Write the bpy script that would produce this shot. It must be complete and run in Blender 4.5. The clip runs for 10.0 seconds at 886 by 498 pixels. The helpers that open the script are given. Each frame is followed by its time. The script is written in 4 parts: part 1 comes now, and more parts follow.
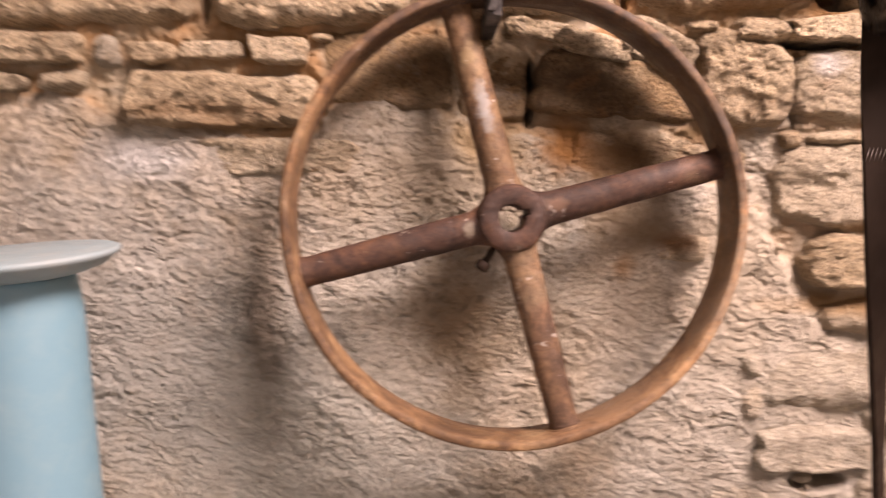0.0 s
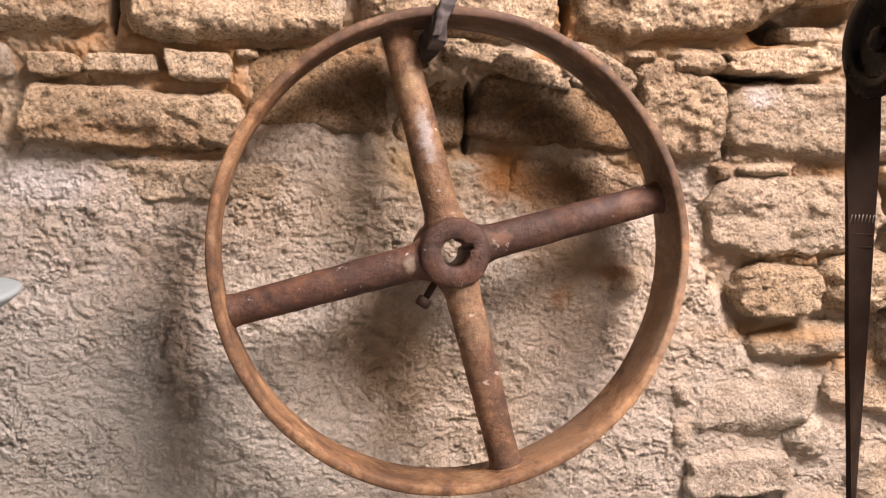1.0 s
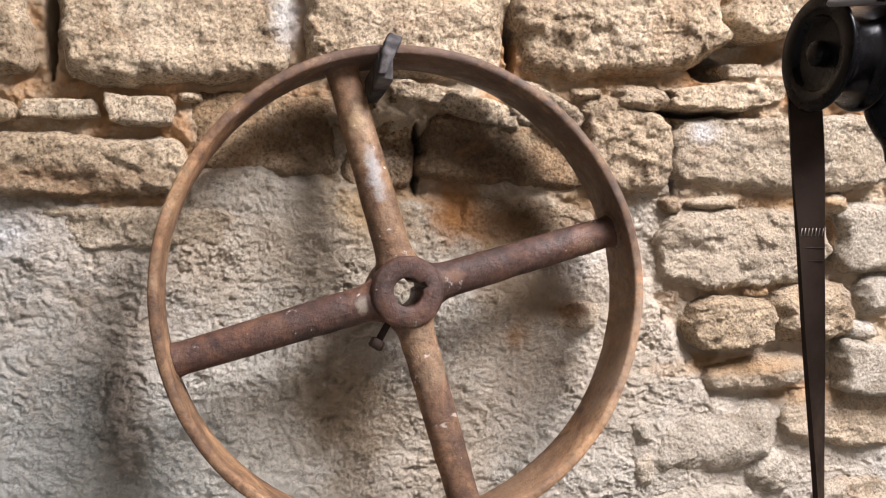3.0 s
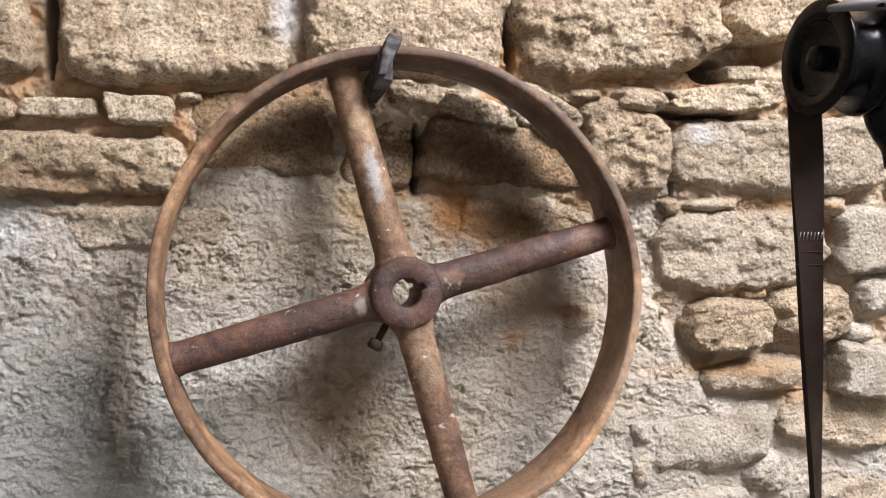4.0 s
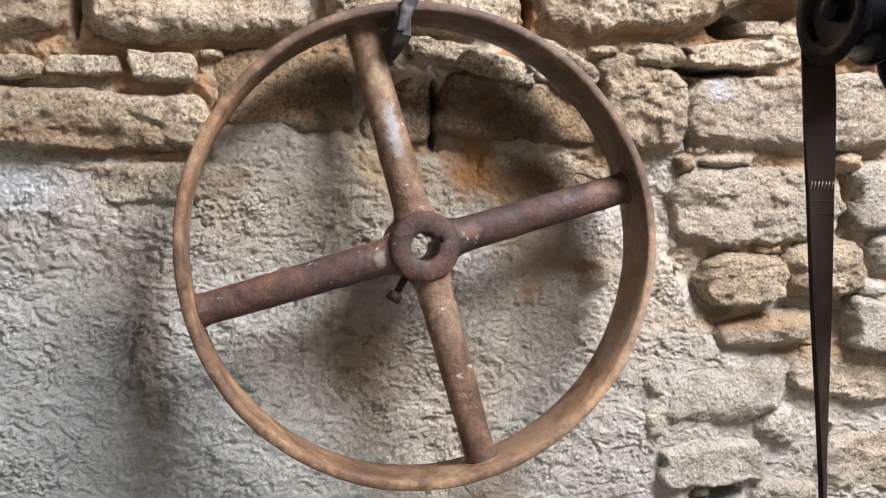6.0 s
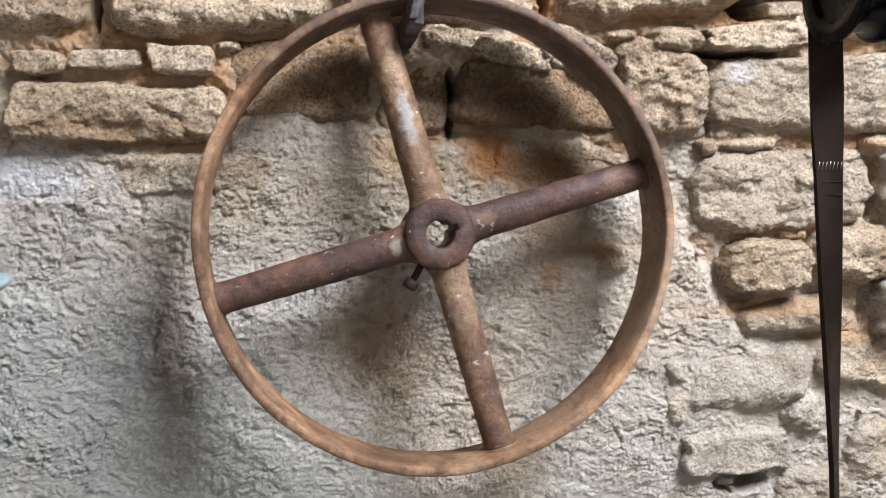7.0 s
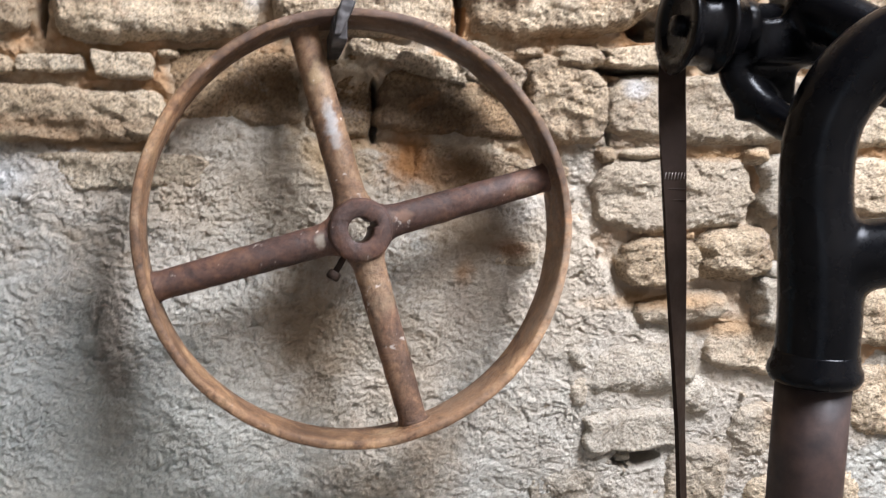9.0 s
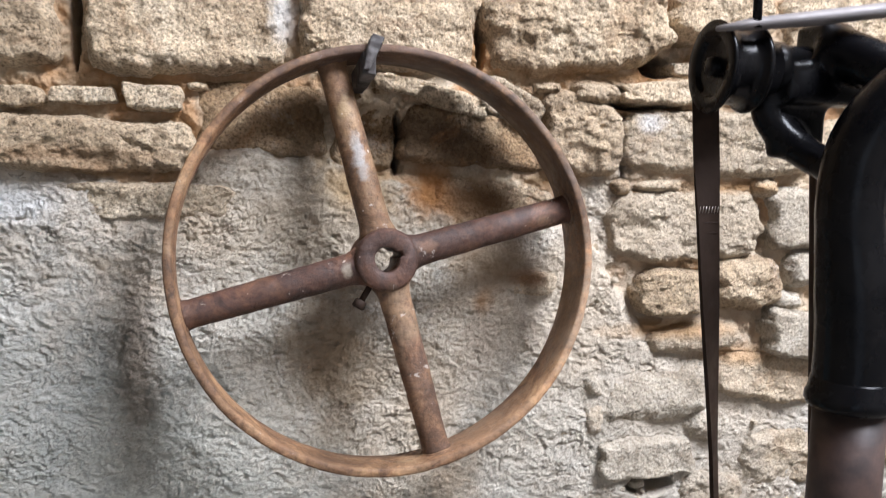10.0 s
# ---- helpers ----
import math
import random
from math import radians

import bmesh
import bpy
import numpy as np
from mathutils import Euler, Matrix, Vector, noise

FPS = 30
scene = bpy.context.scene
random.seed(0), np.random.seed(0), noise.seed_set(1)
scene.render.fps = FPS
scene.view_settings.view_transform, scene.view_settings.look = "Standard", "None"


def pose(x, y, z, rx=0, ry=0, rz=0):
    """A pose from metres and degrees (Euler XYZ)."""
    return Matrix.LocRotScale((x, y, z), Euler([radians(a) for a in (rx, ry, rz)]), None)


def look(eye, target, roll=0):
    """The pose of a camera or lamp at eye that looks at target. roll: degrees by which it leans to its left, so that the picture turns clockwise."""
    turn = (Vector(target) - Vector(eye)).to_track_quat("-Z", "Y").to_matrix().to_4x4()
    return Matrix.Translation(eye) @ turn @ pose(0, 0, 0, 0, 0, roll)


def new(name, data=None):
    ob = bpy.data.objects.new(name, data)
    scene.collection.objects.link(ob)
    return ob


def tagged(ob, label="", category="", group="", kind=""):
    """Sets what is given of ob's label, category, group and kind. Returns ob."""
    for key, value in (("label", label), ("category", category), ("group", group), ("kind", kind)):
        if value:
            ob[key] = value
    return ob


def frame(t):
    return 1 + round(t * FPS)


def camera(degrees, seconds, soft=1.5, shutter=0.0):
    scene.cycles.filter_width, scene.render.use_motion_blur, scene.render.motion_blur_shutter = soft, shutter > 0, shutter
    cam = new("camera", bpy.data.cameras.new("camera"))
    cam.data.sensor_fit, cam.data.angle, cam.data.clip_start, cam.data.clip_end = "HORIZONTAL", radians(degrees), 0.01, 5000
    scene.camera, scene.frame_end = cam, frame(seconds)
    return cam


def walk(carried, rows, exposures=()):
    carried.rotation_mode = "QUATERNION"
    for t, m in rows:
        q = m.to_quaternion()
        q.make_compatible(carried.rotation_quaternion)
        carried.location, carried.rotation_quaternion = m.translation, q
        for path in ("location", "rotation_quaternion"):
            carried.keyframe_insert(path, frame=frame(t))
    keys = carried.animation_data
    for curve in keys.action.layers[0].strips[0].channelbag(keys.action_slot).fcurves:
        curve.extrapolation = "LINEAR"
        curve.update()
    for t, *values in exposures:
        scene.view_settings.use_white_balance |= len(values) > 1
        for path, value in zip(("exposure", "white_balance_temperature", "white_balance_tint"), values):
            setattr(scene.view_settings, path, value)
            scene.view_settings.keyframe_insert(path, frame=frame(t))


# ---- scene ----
cam = camera(56.8, 10.0, soft=1.1, shutter=0.7)
PATH = [
    (0, (-0.057, 0.054, 1.584), (-0.095, 2.033, 1.294), 0.8),
    (0.2, (-0.073, 0.084, 1.628), (0.005, 2.042, 1.226), 1.9),
    (0.5, (-0.115, 0.131, 1.581), (0.113, 2.104, 1.345), 1.0),
    (0.7, (-0.127, 0.125, 1.622), (0.207, 2.056, 1.223), 3.0),
    (1, (-0.112, 0.101, 1.619), (0.143, 2.06, 1.31), 2.1),
    (1.2, (-0.126, 0.11, 1.639), (0.131, 2.064, 1.302), 2.3),
    (1.5, (-0.12, 0.113, 1.595), (0.142, 2.075, 1.307), 2.1),
    (1.7, (-0.125, 0.102, 1.604), (0.164, 2.064, 1.343), 2.2),
    (2, (-0.122, 0.103, 1.594), (0.209, 2.068, 1.432), 2.2),
    (2.2, (-0.125, 0.112, 1.607), (0.17, 2.076, 1.372), 2.4),
    (2.5, (-0.115, 0.109, 1.612), (0.213, 2.072, 1.417), 1.8),
    (2.7, (-0.119, 0.101, 1.607), (0.261, 2.057, 1.437), 1.2),
    (3, (-0.108, 0.111, 1.598), (0.256, 2.071, 1.438), 0.7),
    (4.5, (-0.111, 0.11, 1.601), (0.266, 2.066, 1.427), 1.3),
    (5, (-0.118, 0.102, 1.59), (0.28, 2.046, 1.344), 1.4),
    (5.5, (-0.115, 0.097, 1.593), (0.244, 2.049, 1.343), 1.2),
    (7, (-0.092, 0.09, 1.59), (0.143, 2.057, 1.316), -0.0),
    (7.2, (-0.076, 0.08, 1.589), (0.11, 2.048, 1.282), 0.1),
    (7.5, (-0.053, 0.067, 1.594), (0.099, 2.04, 1.301), 0.5),
    (8, (-0.037, 0.052, 1.589), (0.09, 2.024, 1.282), 3.0),
    (8.5, (-0.045, 0.032, 1.593), (0.08, 2.007, 1.303), 2.2),
    (8.7, (-0.062, 0.019, 1.597), (0.124, 1.986, 1.288), 0.4),
    (9, (-0.072, 0.008, 1.597), (0.284, 1.957, 1.322), 1.2),
    (9.5, (-0.1, 0.005, 1.593), (0.275, 1.955, 1.356), 0.3),
    (10, (-0.116, -0.001, 1.6), (0.279, 1.948, 1.394), 1.5),
]
EXPOSURES = [(0.0, -0.08, 7550, 37), (1.5, -0.02, 6850, 28), (2.2, 0.01, 6350, 22), (4.5, -0.03, 5750, 15), (7.0, -0.03, 5550, 13), (10.0, 0.0, 5550, 13)]
walk(cam, [(t, look(eye, target, roll)) for t, eye, target, roll in PATH], EXPOSURES)

# ---- light ----
world = bpy.data.worlds.new("sky")
scene.world = world
world.use_nodes = True
wn = world.node_tree.nodes
sky = wn.new("ShaderNodeTexSky")
sky.sky_type = "NISHITA"
sky.sun_disc = False
sky.sun_elevation, sky.sun_rotation = radians(48), radians(140)
wn["Background"].inputs[1].default_value = 0.12
world.node_tree.links.new(sky.outputs[0], wn["Background"].inputs[0])

sun = new("sun", bpy.data.lights.new("sun", "SUN"))
sun.data.energy, sun.data.angle, sun.data.color = 0.8, radians(12), (1.0, 0.95, 0.88)
sun.matrix_world = look((2.2, -2.0, 4.6), (0.0, 0.9, 1.5))

# daylight that falls through the roof opening
SKYLIGHT = (1.15, -0.42, 3.36)
lamp = new("skylight_lamp", bpy.data.lights.new("skylight_lamp", "AREA"))
lamp.data.shape, lamp.data.size, lamp.data.size_y = "RECTANGLE", 1.1, 1.1
lamp.data.energy, lamp.data.color = 246, (1.0, 0.96, 0.91)
lamp.matrix_world = look(SKYLIGHT, (1.15, -0.42, 0.0))
# added fill light from behind, set in an unseen, assumed doorway
fill_lamp = new("doorway_lamp", bpy.data.lights.new("doorway_lamp", "AREA"))
fill_lamp.data.shape, fill_lamp.data.size, fill_lamp.data.size_y = "RECTANGLE", 0.95, 1.95
fill_lamp.data.energy, fill_lamp.data.color = 5, (0.86, 0.93, 1.0)
fill_lamp.matrix_world = look((-0.9, -2.18, 1.05), (0.0, 0.9, 1.4))


# ---- materials ----
def mat(name):
    m = bpy.data.materials.new(name)
    m.use_nodes = True
    nt = m.node_tree
    return m, nt, nt.nodes["Principled BSDF"]


def node(nt, kind, **values):
    n = nt.nodes.new(kind)
    for key, value in values.items():
        n.inputs[key].default_value = value
    return n


def coords(nt, stretch=(1, 1, 1)):
    g = nt.nodes.new("ShaderNodeNewGeometry")
    mp = nt.nodes.new("ShaderNodeMapping")
    mp.inputs["Scale"].default_value = stretch
    nt.links.new(g.outputs["Position"], mp.inputs["Vector"])
    return mp.outputs[0]


def local(nt, stretch=(1, 1, 1)):
    g = nt.nodes.new("ShaderNodeTexCoord")
    mp = nt.nodes.new("ShaderNodeMapping")
    mp.inputs["Scale"].default_value = stretch
    nt.links.new(g.outputs["Object"], mp.inputs["Vector"])
    return mp.outputs[0]


def fbm(nt, vec, scale, detail=6.0, rough=0.6, warp=0.0):
    n = node(nt, "ShaderNodeTexNoise", Scale=scale, Detail=detail, Roughness=rough, Distortion=warp)
    nt.links.new(vec, n.inputs["Vector"])
    return n.outputs["Fac"]


def ramp(nt, fac, stops):
    r = nt.nodes.new("ShaderNodeValToRGB")
    e = r.color_ramp.elements
    while len(e) < len(stops):
        e.new(0.5)
    for el, (p, c) in zip(e, stops):
        el.position = p
        el.color = (*c, 1) if len(c) == 3 else c
    nt.links.new(fac, r.inputs[0])
    return r.outputs[0]


def grey(v):
    return (v, v, v)


def mix(nt, fac, a, b, how="MIX"):
    m = nt.nodes.new("ShaderNodeMix")
    m.data_type, m.blend_type = "RGBA", how
    for value, slot in ((fac, 0), (a, 6), (b, 7)):
        if hasattr(value, "links"):
            nt.links.new(value, m.inputs[slot])
        elif isinstance(value, tuple):
            m.inputs[slot].default_value = (*value, 1)
        else:
            m.inputs[slot].default_value = value
    return m.outputs[2]


def bump(nt, bsdf, layers):
    last = None
    for height, strength, distance in layers:
        b = node(nt, "ShaderNodeBump", Strength=strength, Distance=distance)
        nt.links.new(height, b.inputs["Height"])
        if last:
            nt.links.new(last, b.inputs["Normal"])
        last = b.outputs[0]
    nt.links.new(last, bsdf.inputs["Normal"])


def spot(nt, centre, size, soft=0.5, where=None, ragged=28):
    """A stain, or painted shade, of its own shape: 1 in the middle, 0 outside, with a ragged edge."""
    g = nt.nodes.new("ShaderNodeNewGeometry")
    sub = nt.nodes.new("ShaderNodeVectorMath")
    sub.operation = "SUBTRACT"
    sub.inputs[1].default_value = centre
    where = where or g.outputs["Position"]
    nt.links.new(where, sub.inputs[0])
    div = nt.nodes.new("ShaderNodeVectorMath")
    div.operation = "DIVIDE"
    div.inputs[1].default_value = size
    nt.links.new(sub.outputs[0], div.inputs[0])
    ln = nt.nodes.new("ShaderNodeVectorMath")
    ln.operation = "LENGTH"
    nt.links.new(div.outputs[0], ln.inputs[0])
    nz = fbm(nt, where, ragged, 5, 0.7)
    add = nt.nodes.new("ShaderNodeMath")
    add.operation = "MULTIPLY_ADD"
    add.inputs[1].default_value = 1.3
    nt.links.new(nz, add.inputs[0])
    nt.links.new(ln.outputs["Value"], add.inputs[2])
    half = nt.nodes.new("ShaderNodeMath")
    half.operation = "MULTIPLY"
    half.inputs[1].default_value = 0.5
    nt.links.new(add.outputs[0], half.inputs[0])
    return ramp(nt, half.outputs[0], [(0.46, grey(1)), (0.46 + 0.8 * soft, grey(0))])


LIME_AND_DAMP = [
    ((-0.30, 0.912, 1.24), (0.42, 0.2, 0.24), (0.53, 0.525, 0.455), 0.5),
    ((-0.435, 0.912, 1.3563), (0.24, 0.2, 0.20), (0.47, 0.475, 0.44), 0.6),
    ((0.3368, 0.912, 1.2344), (0.20, 0.2, 0.07), (0.49, 0.47, 0.42), 0.5),
    ((0.022, 0.912, 1.3664), (0.17, 0.2, 0.11), (0.43, 0.35, 0.25), 0.6),
    ((0.2454, 0.912, 1.4375), (0.07, 0.2, 0.10), (0.56, 0.46, 0.33), 0.6),
    ((-0.0694, 0.912, 1.5289), (0.21, 0.2, 0.10), (0.47, 0.385, 0.275), 0.75),
    ((0.347, 0.912, 1.3969), (0.28, 0.2, 0.30), (0.53, 0.455, 0.355), 0.65),
    ((0.3571, 0.912, 1.4071), (0.10, 0.2, 0.014), (0.48, 0.29, 0.13), 0.75),
]
JOINT_RUST = [
    ((0.4079, 0.912, 1.4863), (0.10, 0.2, 0.009), (0.46, 0.28, 0.13), 0.7),
    ((0.2048, 0.912, 1.5848), (0.05, 0.2, 0.012), (0.45, 0.29, 0.14), 0.7),
    ((0.2251, 0.912, 1.7066), (0.10, 0.2, 0.010), (0.40, 0.24, 0.11), 0.7),
    ((-0.3233, 0.912, 1.6), (0.14, 0.2, 0.012), (0.33, 0.205, 0.11), 0.6),
    ((0.0931, 0.912, 1.5543), (0.085, 0.2, 0.032), (0.31, 0.17, 0.075), 0.85),
    ((-0.0288, 0.912, 1.5746), (0.05, 0.2, 0.04), (0.43, 0.295, 0.15), 0.85),
    ((0.1236, 0.912, 1.4985), (0.07, 0.2, 0.055), (0.36, 0.255, 0.15), 0.7),
    ((0.4282, 0.912, 1.5817), (0.09, 0.2, 0.010), (0.44, 0.26, 0.11), 0.7),
]
RUST_OIL_SHADE = [
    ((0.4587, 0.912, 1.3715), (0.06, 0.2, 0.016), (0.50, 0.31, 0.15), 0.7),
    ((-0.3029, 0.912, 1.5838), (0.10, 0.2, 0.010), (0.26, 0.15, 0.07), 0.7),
    # next two: oil-browned stone, with the top rim's shadow painted in as well
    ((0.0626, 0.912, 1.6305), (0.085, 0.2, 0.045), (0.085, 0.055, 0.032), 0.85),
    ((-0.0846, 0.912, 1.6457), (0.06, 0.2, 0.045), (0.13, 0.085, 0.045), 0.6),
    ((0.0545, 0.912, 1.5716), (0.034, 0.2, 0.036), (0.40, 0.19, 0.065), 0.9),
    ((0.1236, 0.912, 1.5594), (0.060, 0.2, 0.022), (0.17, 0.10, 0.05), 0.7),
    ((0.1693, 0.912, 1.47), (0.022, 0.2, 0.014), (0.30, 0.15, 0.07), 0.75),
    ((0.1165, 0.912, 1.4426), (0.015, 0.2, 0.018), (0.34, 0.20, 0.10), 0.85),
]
STAIN_SHADE_LIME = [
    # painted shadow of the right spoke on the plaster
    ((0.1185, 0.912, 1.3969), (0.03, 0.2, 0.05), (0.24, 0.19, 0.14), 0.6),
    # brown streak: part stain, part painted shadow of the rim's left side
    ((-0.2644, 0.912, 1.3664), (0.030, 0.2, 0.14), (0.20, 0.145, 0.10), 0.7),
    ((-0.112, 0.912, 1.7574), (0.018, 0.2, 0.045), (0.70, 0.68, 0.64), 0.8),
    ((-0.395, 0.912, 1.550), (0.075, 0.2, 0.035), (0.70, 0.69, 0.66), 0.8),
    ((0.3114, 0.912, 1.6559), (0.022, 0.2, 0.016), (0.68, 0.66, 0.64), 0.8),
    # shadow of the hub and lower spoke, put in as brown colour
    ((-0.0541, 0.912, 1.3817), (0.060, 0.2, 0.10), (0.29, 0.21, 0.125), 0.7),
]
STAINS_AND_SHADE = LIME_AND_DAMP + JOINT_RUST + RUST_OIL_SHADE + STAIN_SHADE_LIME


def stains_and_shade(nt, col):
    """Rust that ran from the wheel, oil, old brown damp marks, and painted shadows of the wheel."""
    for centre, size, tint, much in STAINS_AND_SHADE:
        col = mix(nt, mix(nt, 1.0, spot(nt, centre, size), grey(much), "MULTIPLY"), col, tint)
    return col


def stone_material(name, dark, mid, pale, orange=0.25, stained_shaded=False, grain=0.62):
    m, nt, b = mat(name)
    v = coords(nt)
    info = nt.nodes.new("ShaderNodeObjectInfo")
    big = fbm(nt, v, 14, 6, 0.6, 0.4)
    col = ramp(nt, big, [(0.30, dark), (0.5, mid), (0.72, pale)])
    fine = fbm(nt, v, 290, 5, 0.76)
    col = mix(nt, 1.35 * grain, col, ramp(nt, fine, [(0.38, (0.36, 0.31, 0.26)), (0.48, grey(0.96)), (0.60, (1.28, 1.245, 1.18))]), "MULTIPLY")
    patch = ramp(nt, fbm(nt, v, 36, 6, 0.68, 0.7), [(0.36, (0.60, 0.555, 0.50)), (0.48, (0.97, 0.96, 0.95)), (0.64, (1.10, 1.07, 1.02))])
    col = mix(nt, 0.75, col, patch, "MULTIPLY")
    if stained_shaded:
        col = stains_and_shade(nt, col)
    tone = ramp(nt, info.outputs["Random"], [(0.0, (0.92, 0.90, 0.87)), (0.5, (1.0, 0.98, 0.95)), (1.0, (1.06, 1.06, 1.06))])
    col = mix(nt, 0.9, col, tone, "MULTIPLY")
    iron = ramp(nt, fbm(nt, v, 22, 5, 0.7, 0.8), [(0.56, grey(0)), (0.72, grey(orange))])
    col = mix(nt, iron, col, (0.40, 0.20, 0.085))
    lime = ramp(nt, fbm(nt, v, 19, 6, 0.7, 0.3), [(0.60, grey(0)), (0.74, grey(0.45))])
    col = mix(nt, lime, col, (0.62, 0.57, 0.50))
    pits = nt.nodes.new("ShaderNodeTexVoronoi")
    grit = nt.nodes.new("ShaderNodeTexVoronoi")
    grit.feature = "SMOOTH_F1"
    grit.inputs["Scale"].default_value = 240
    grit.inputs["Smoothness"].default_value = 0.35
    nt.links.new(v, grit.inputs["Vector"])
    grains = ramp(nt, grit.outputs["Distance"], [(0.1, grey(1)), (0.7, grey(0))])
    pits.inputs["Scale"].default_value = 210
    nt.links.new(v, pits.inputs["Vector"])
    pit = ramp(nt, pits.outputs["Distance"], [(0.10, grey(0)), (0.42, grey(1))])
    few = ramp(nt, fbm(nt, v, 60, 4, 0.6), [(0.45, grey(0)), (0.62, grey(0.55))])
    col = mix(nt, few, col, mix(nt, 1.0, col, mix(nt, 0.55, pit, grey(1.0)), "MULTIPLY"))
    nt.links.new(col, b.inputs["Base Color"])
    b.inputs["Roughness"].default_value = 0.93
    b.inputs["Specular IOR Level"].default_value = 0.2
    bump(nt, b, [(fbm(nt, v, 80, 8, 0.78), 0.9, 0.0045), (grains, 0.8, 0.0030 * grain / 0.62), (fine, 1.0, 0.0036 * grain / 0.62)])
    return m


STONE = stone_material("tan_stone", (0.35, 0.265, 0.175), (0.585, 0.475, 0.335), (0.68, 0.58, 0.435), 0.28, True)
STONE_PALE = stone_material("pale_stone", (0.34, 0.27, 0.19), (0.50, 0.42, 0.31), (0.585, 0.515, 0.41), 0.18, True, 0.6)
STONE_GREY = stone_material("grey_stone", (0.345, 0.30, 0.235), (0.465, 0.42, 0.345), (0.545, 0.505, 0.43), 0.12, False, 0.4)
STONE_DEEP = stone_material("brown_fieldstone", (0.29, 0.21, 0.14), (0.46, 0.365, 0.25), (0.57, 0.47, 0.34), 0.2)
# rust and oil brown, with the wheel rim's shadow worked into the colour
STONE_STAINED_SHADED = stone_material("stained_shaded_stone", (0.18, 0.115, 0.062), (0.33, 0.23, 0.135), (0.50, 0.385, 0.25), 0.5, True)


def wall_material():
    m, nt, b = mat("mortar_and_lime_plaster")
    v = coords(nt)
    # sandy mortar
    sand = ramp(nt, fbm(nt, v, 18, 6, 0.65), [(0.3, (0.36, 0.24, 0.14)), (0.46, (0.53, 0.41, 0.27)), (0.70, (0.66, 0.56, 0.42))])
    grain = fbm(nt, v, 260, 5, 0.7)
    sand = mix(nt, 0.5, sand, ramp(nt, grain, [(0.3, grey(0.55)), (0.7, grey(1.2))]), "MULTIPLY")
    ochre = ramp(nt, fbm(nt, v, 11, 4, 0.6), [(0.44, grey(0)), (0.60, grey(0.8))])
    sand = mix(nt, ochre, sand, (0.45, 0.24, 0.10))
    # grey-white lime plaster
    lime = ramp(nt, fbm(nt, v, 9, 7, 0.62, 0.5), [(0.28, (0.42, 0.345, 0.255)), (0.46, (0.56, 0.50, 0.415)), (0.70, (0.61, 0.575, 0.51))])
    wide = ramp(nt, fbm(nt, v, 4.0, 3, 0.5), [(0.42, grey(0)), (0.62, grey(0.55))])
    lime = mix(nt, wide, lime, (0.53, 0.53, 0.475))
    warm = ramp(nt, fbm(nt, v, 6.5, 4, 0.6), [(0.46, grey(0)), (0.66, grey(0.6))])
    lime = mix(nt, warm, lime, (0.47, 0.355, 0.235))
    blotch = ramp(nt, fbm(nt, v, 30, 6, 0.7, 0.6), [(0.34, (0.62, 0.57, 0.51)), (0.48, (0.97, 0.96, 0.94)), (0.66, (1.08, 1.08, 1.07))])
    lime = mix(nt, 0.7, lime, blotch, "MULTIPLY")
    crumb = fbm(nt, v, 120, 7, 0.72)
    lime = mix(nt, 0.65, lime, ramp(nt, crumb, [(0.37, grey(0.40)), (0.46, grey(0.95)), (0.60, grey(1.14))]), "MULTIPLY")
    specks = ramp(nt, fbm(nt, v, 95, 4, 0.65, 0.5), [(0.585, grey(0)), (0.645, grey(0.65))])
    lime = mix(nt, specks, lime, (0.17, 0.13, 0.095))
    at = nt.nodes.new("ShaderNodeAttribute")
    at.attribute_name = "plaster"
    edge = nt.nodes.new("ShaderNodeMath")
    edge.operation = "MULTIPLY_ADD"
    edge.inputs[1].default_value = 0.5
    nt.links.new(fbm(nt, v, 45, 5, 0.6), edge.inputs[0])
    nt.links.new(at.outputs["Fac"], edge.inputs[2])
    col = mix(nt, ramp(nt, edge.outputs[0], [(0.62, grey(0)), (0.82, grey(1))]), sand, lime)
    # rust that ran from the wheel, old brown damp marks, and the wheel's painted shadows
    col = stains_and_shade(nt, col)
    nt.links.new(col, b.inputs["Base Color"])
    b.inputs["Roughness"].default_value = 0.95
    b.inputs["Specular IOR Level"].default_value = 0.15
    bump(nt, b, [(fbm(nt, v, 75, 9, 0.74, 0.5), 0.9, 0.0055), (crumb, 0.9, 0.0040), (grain, 0.7, 0.0022)])
    return m


WALL = wall_material()


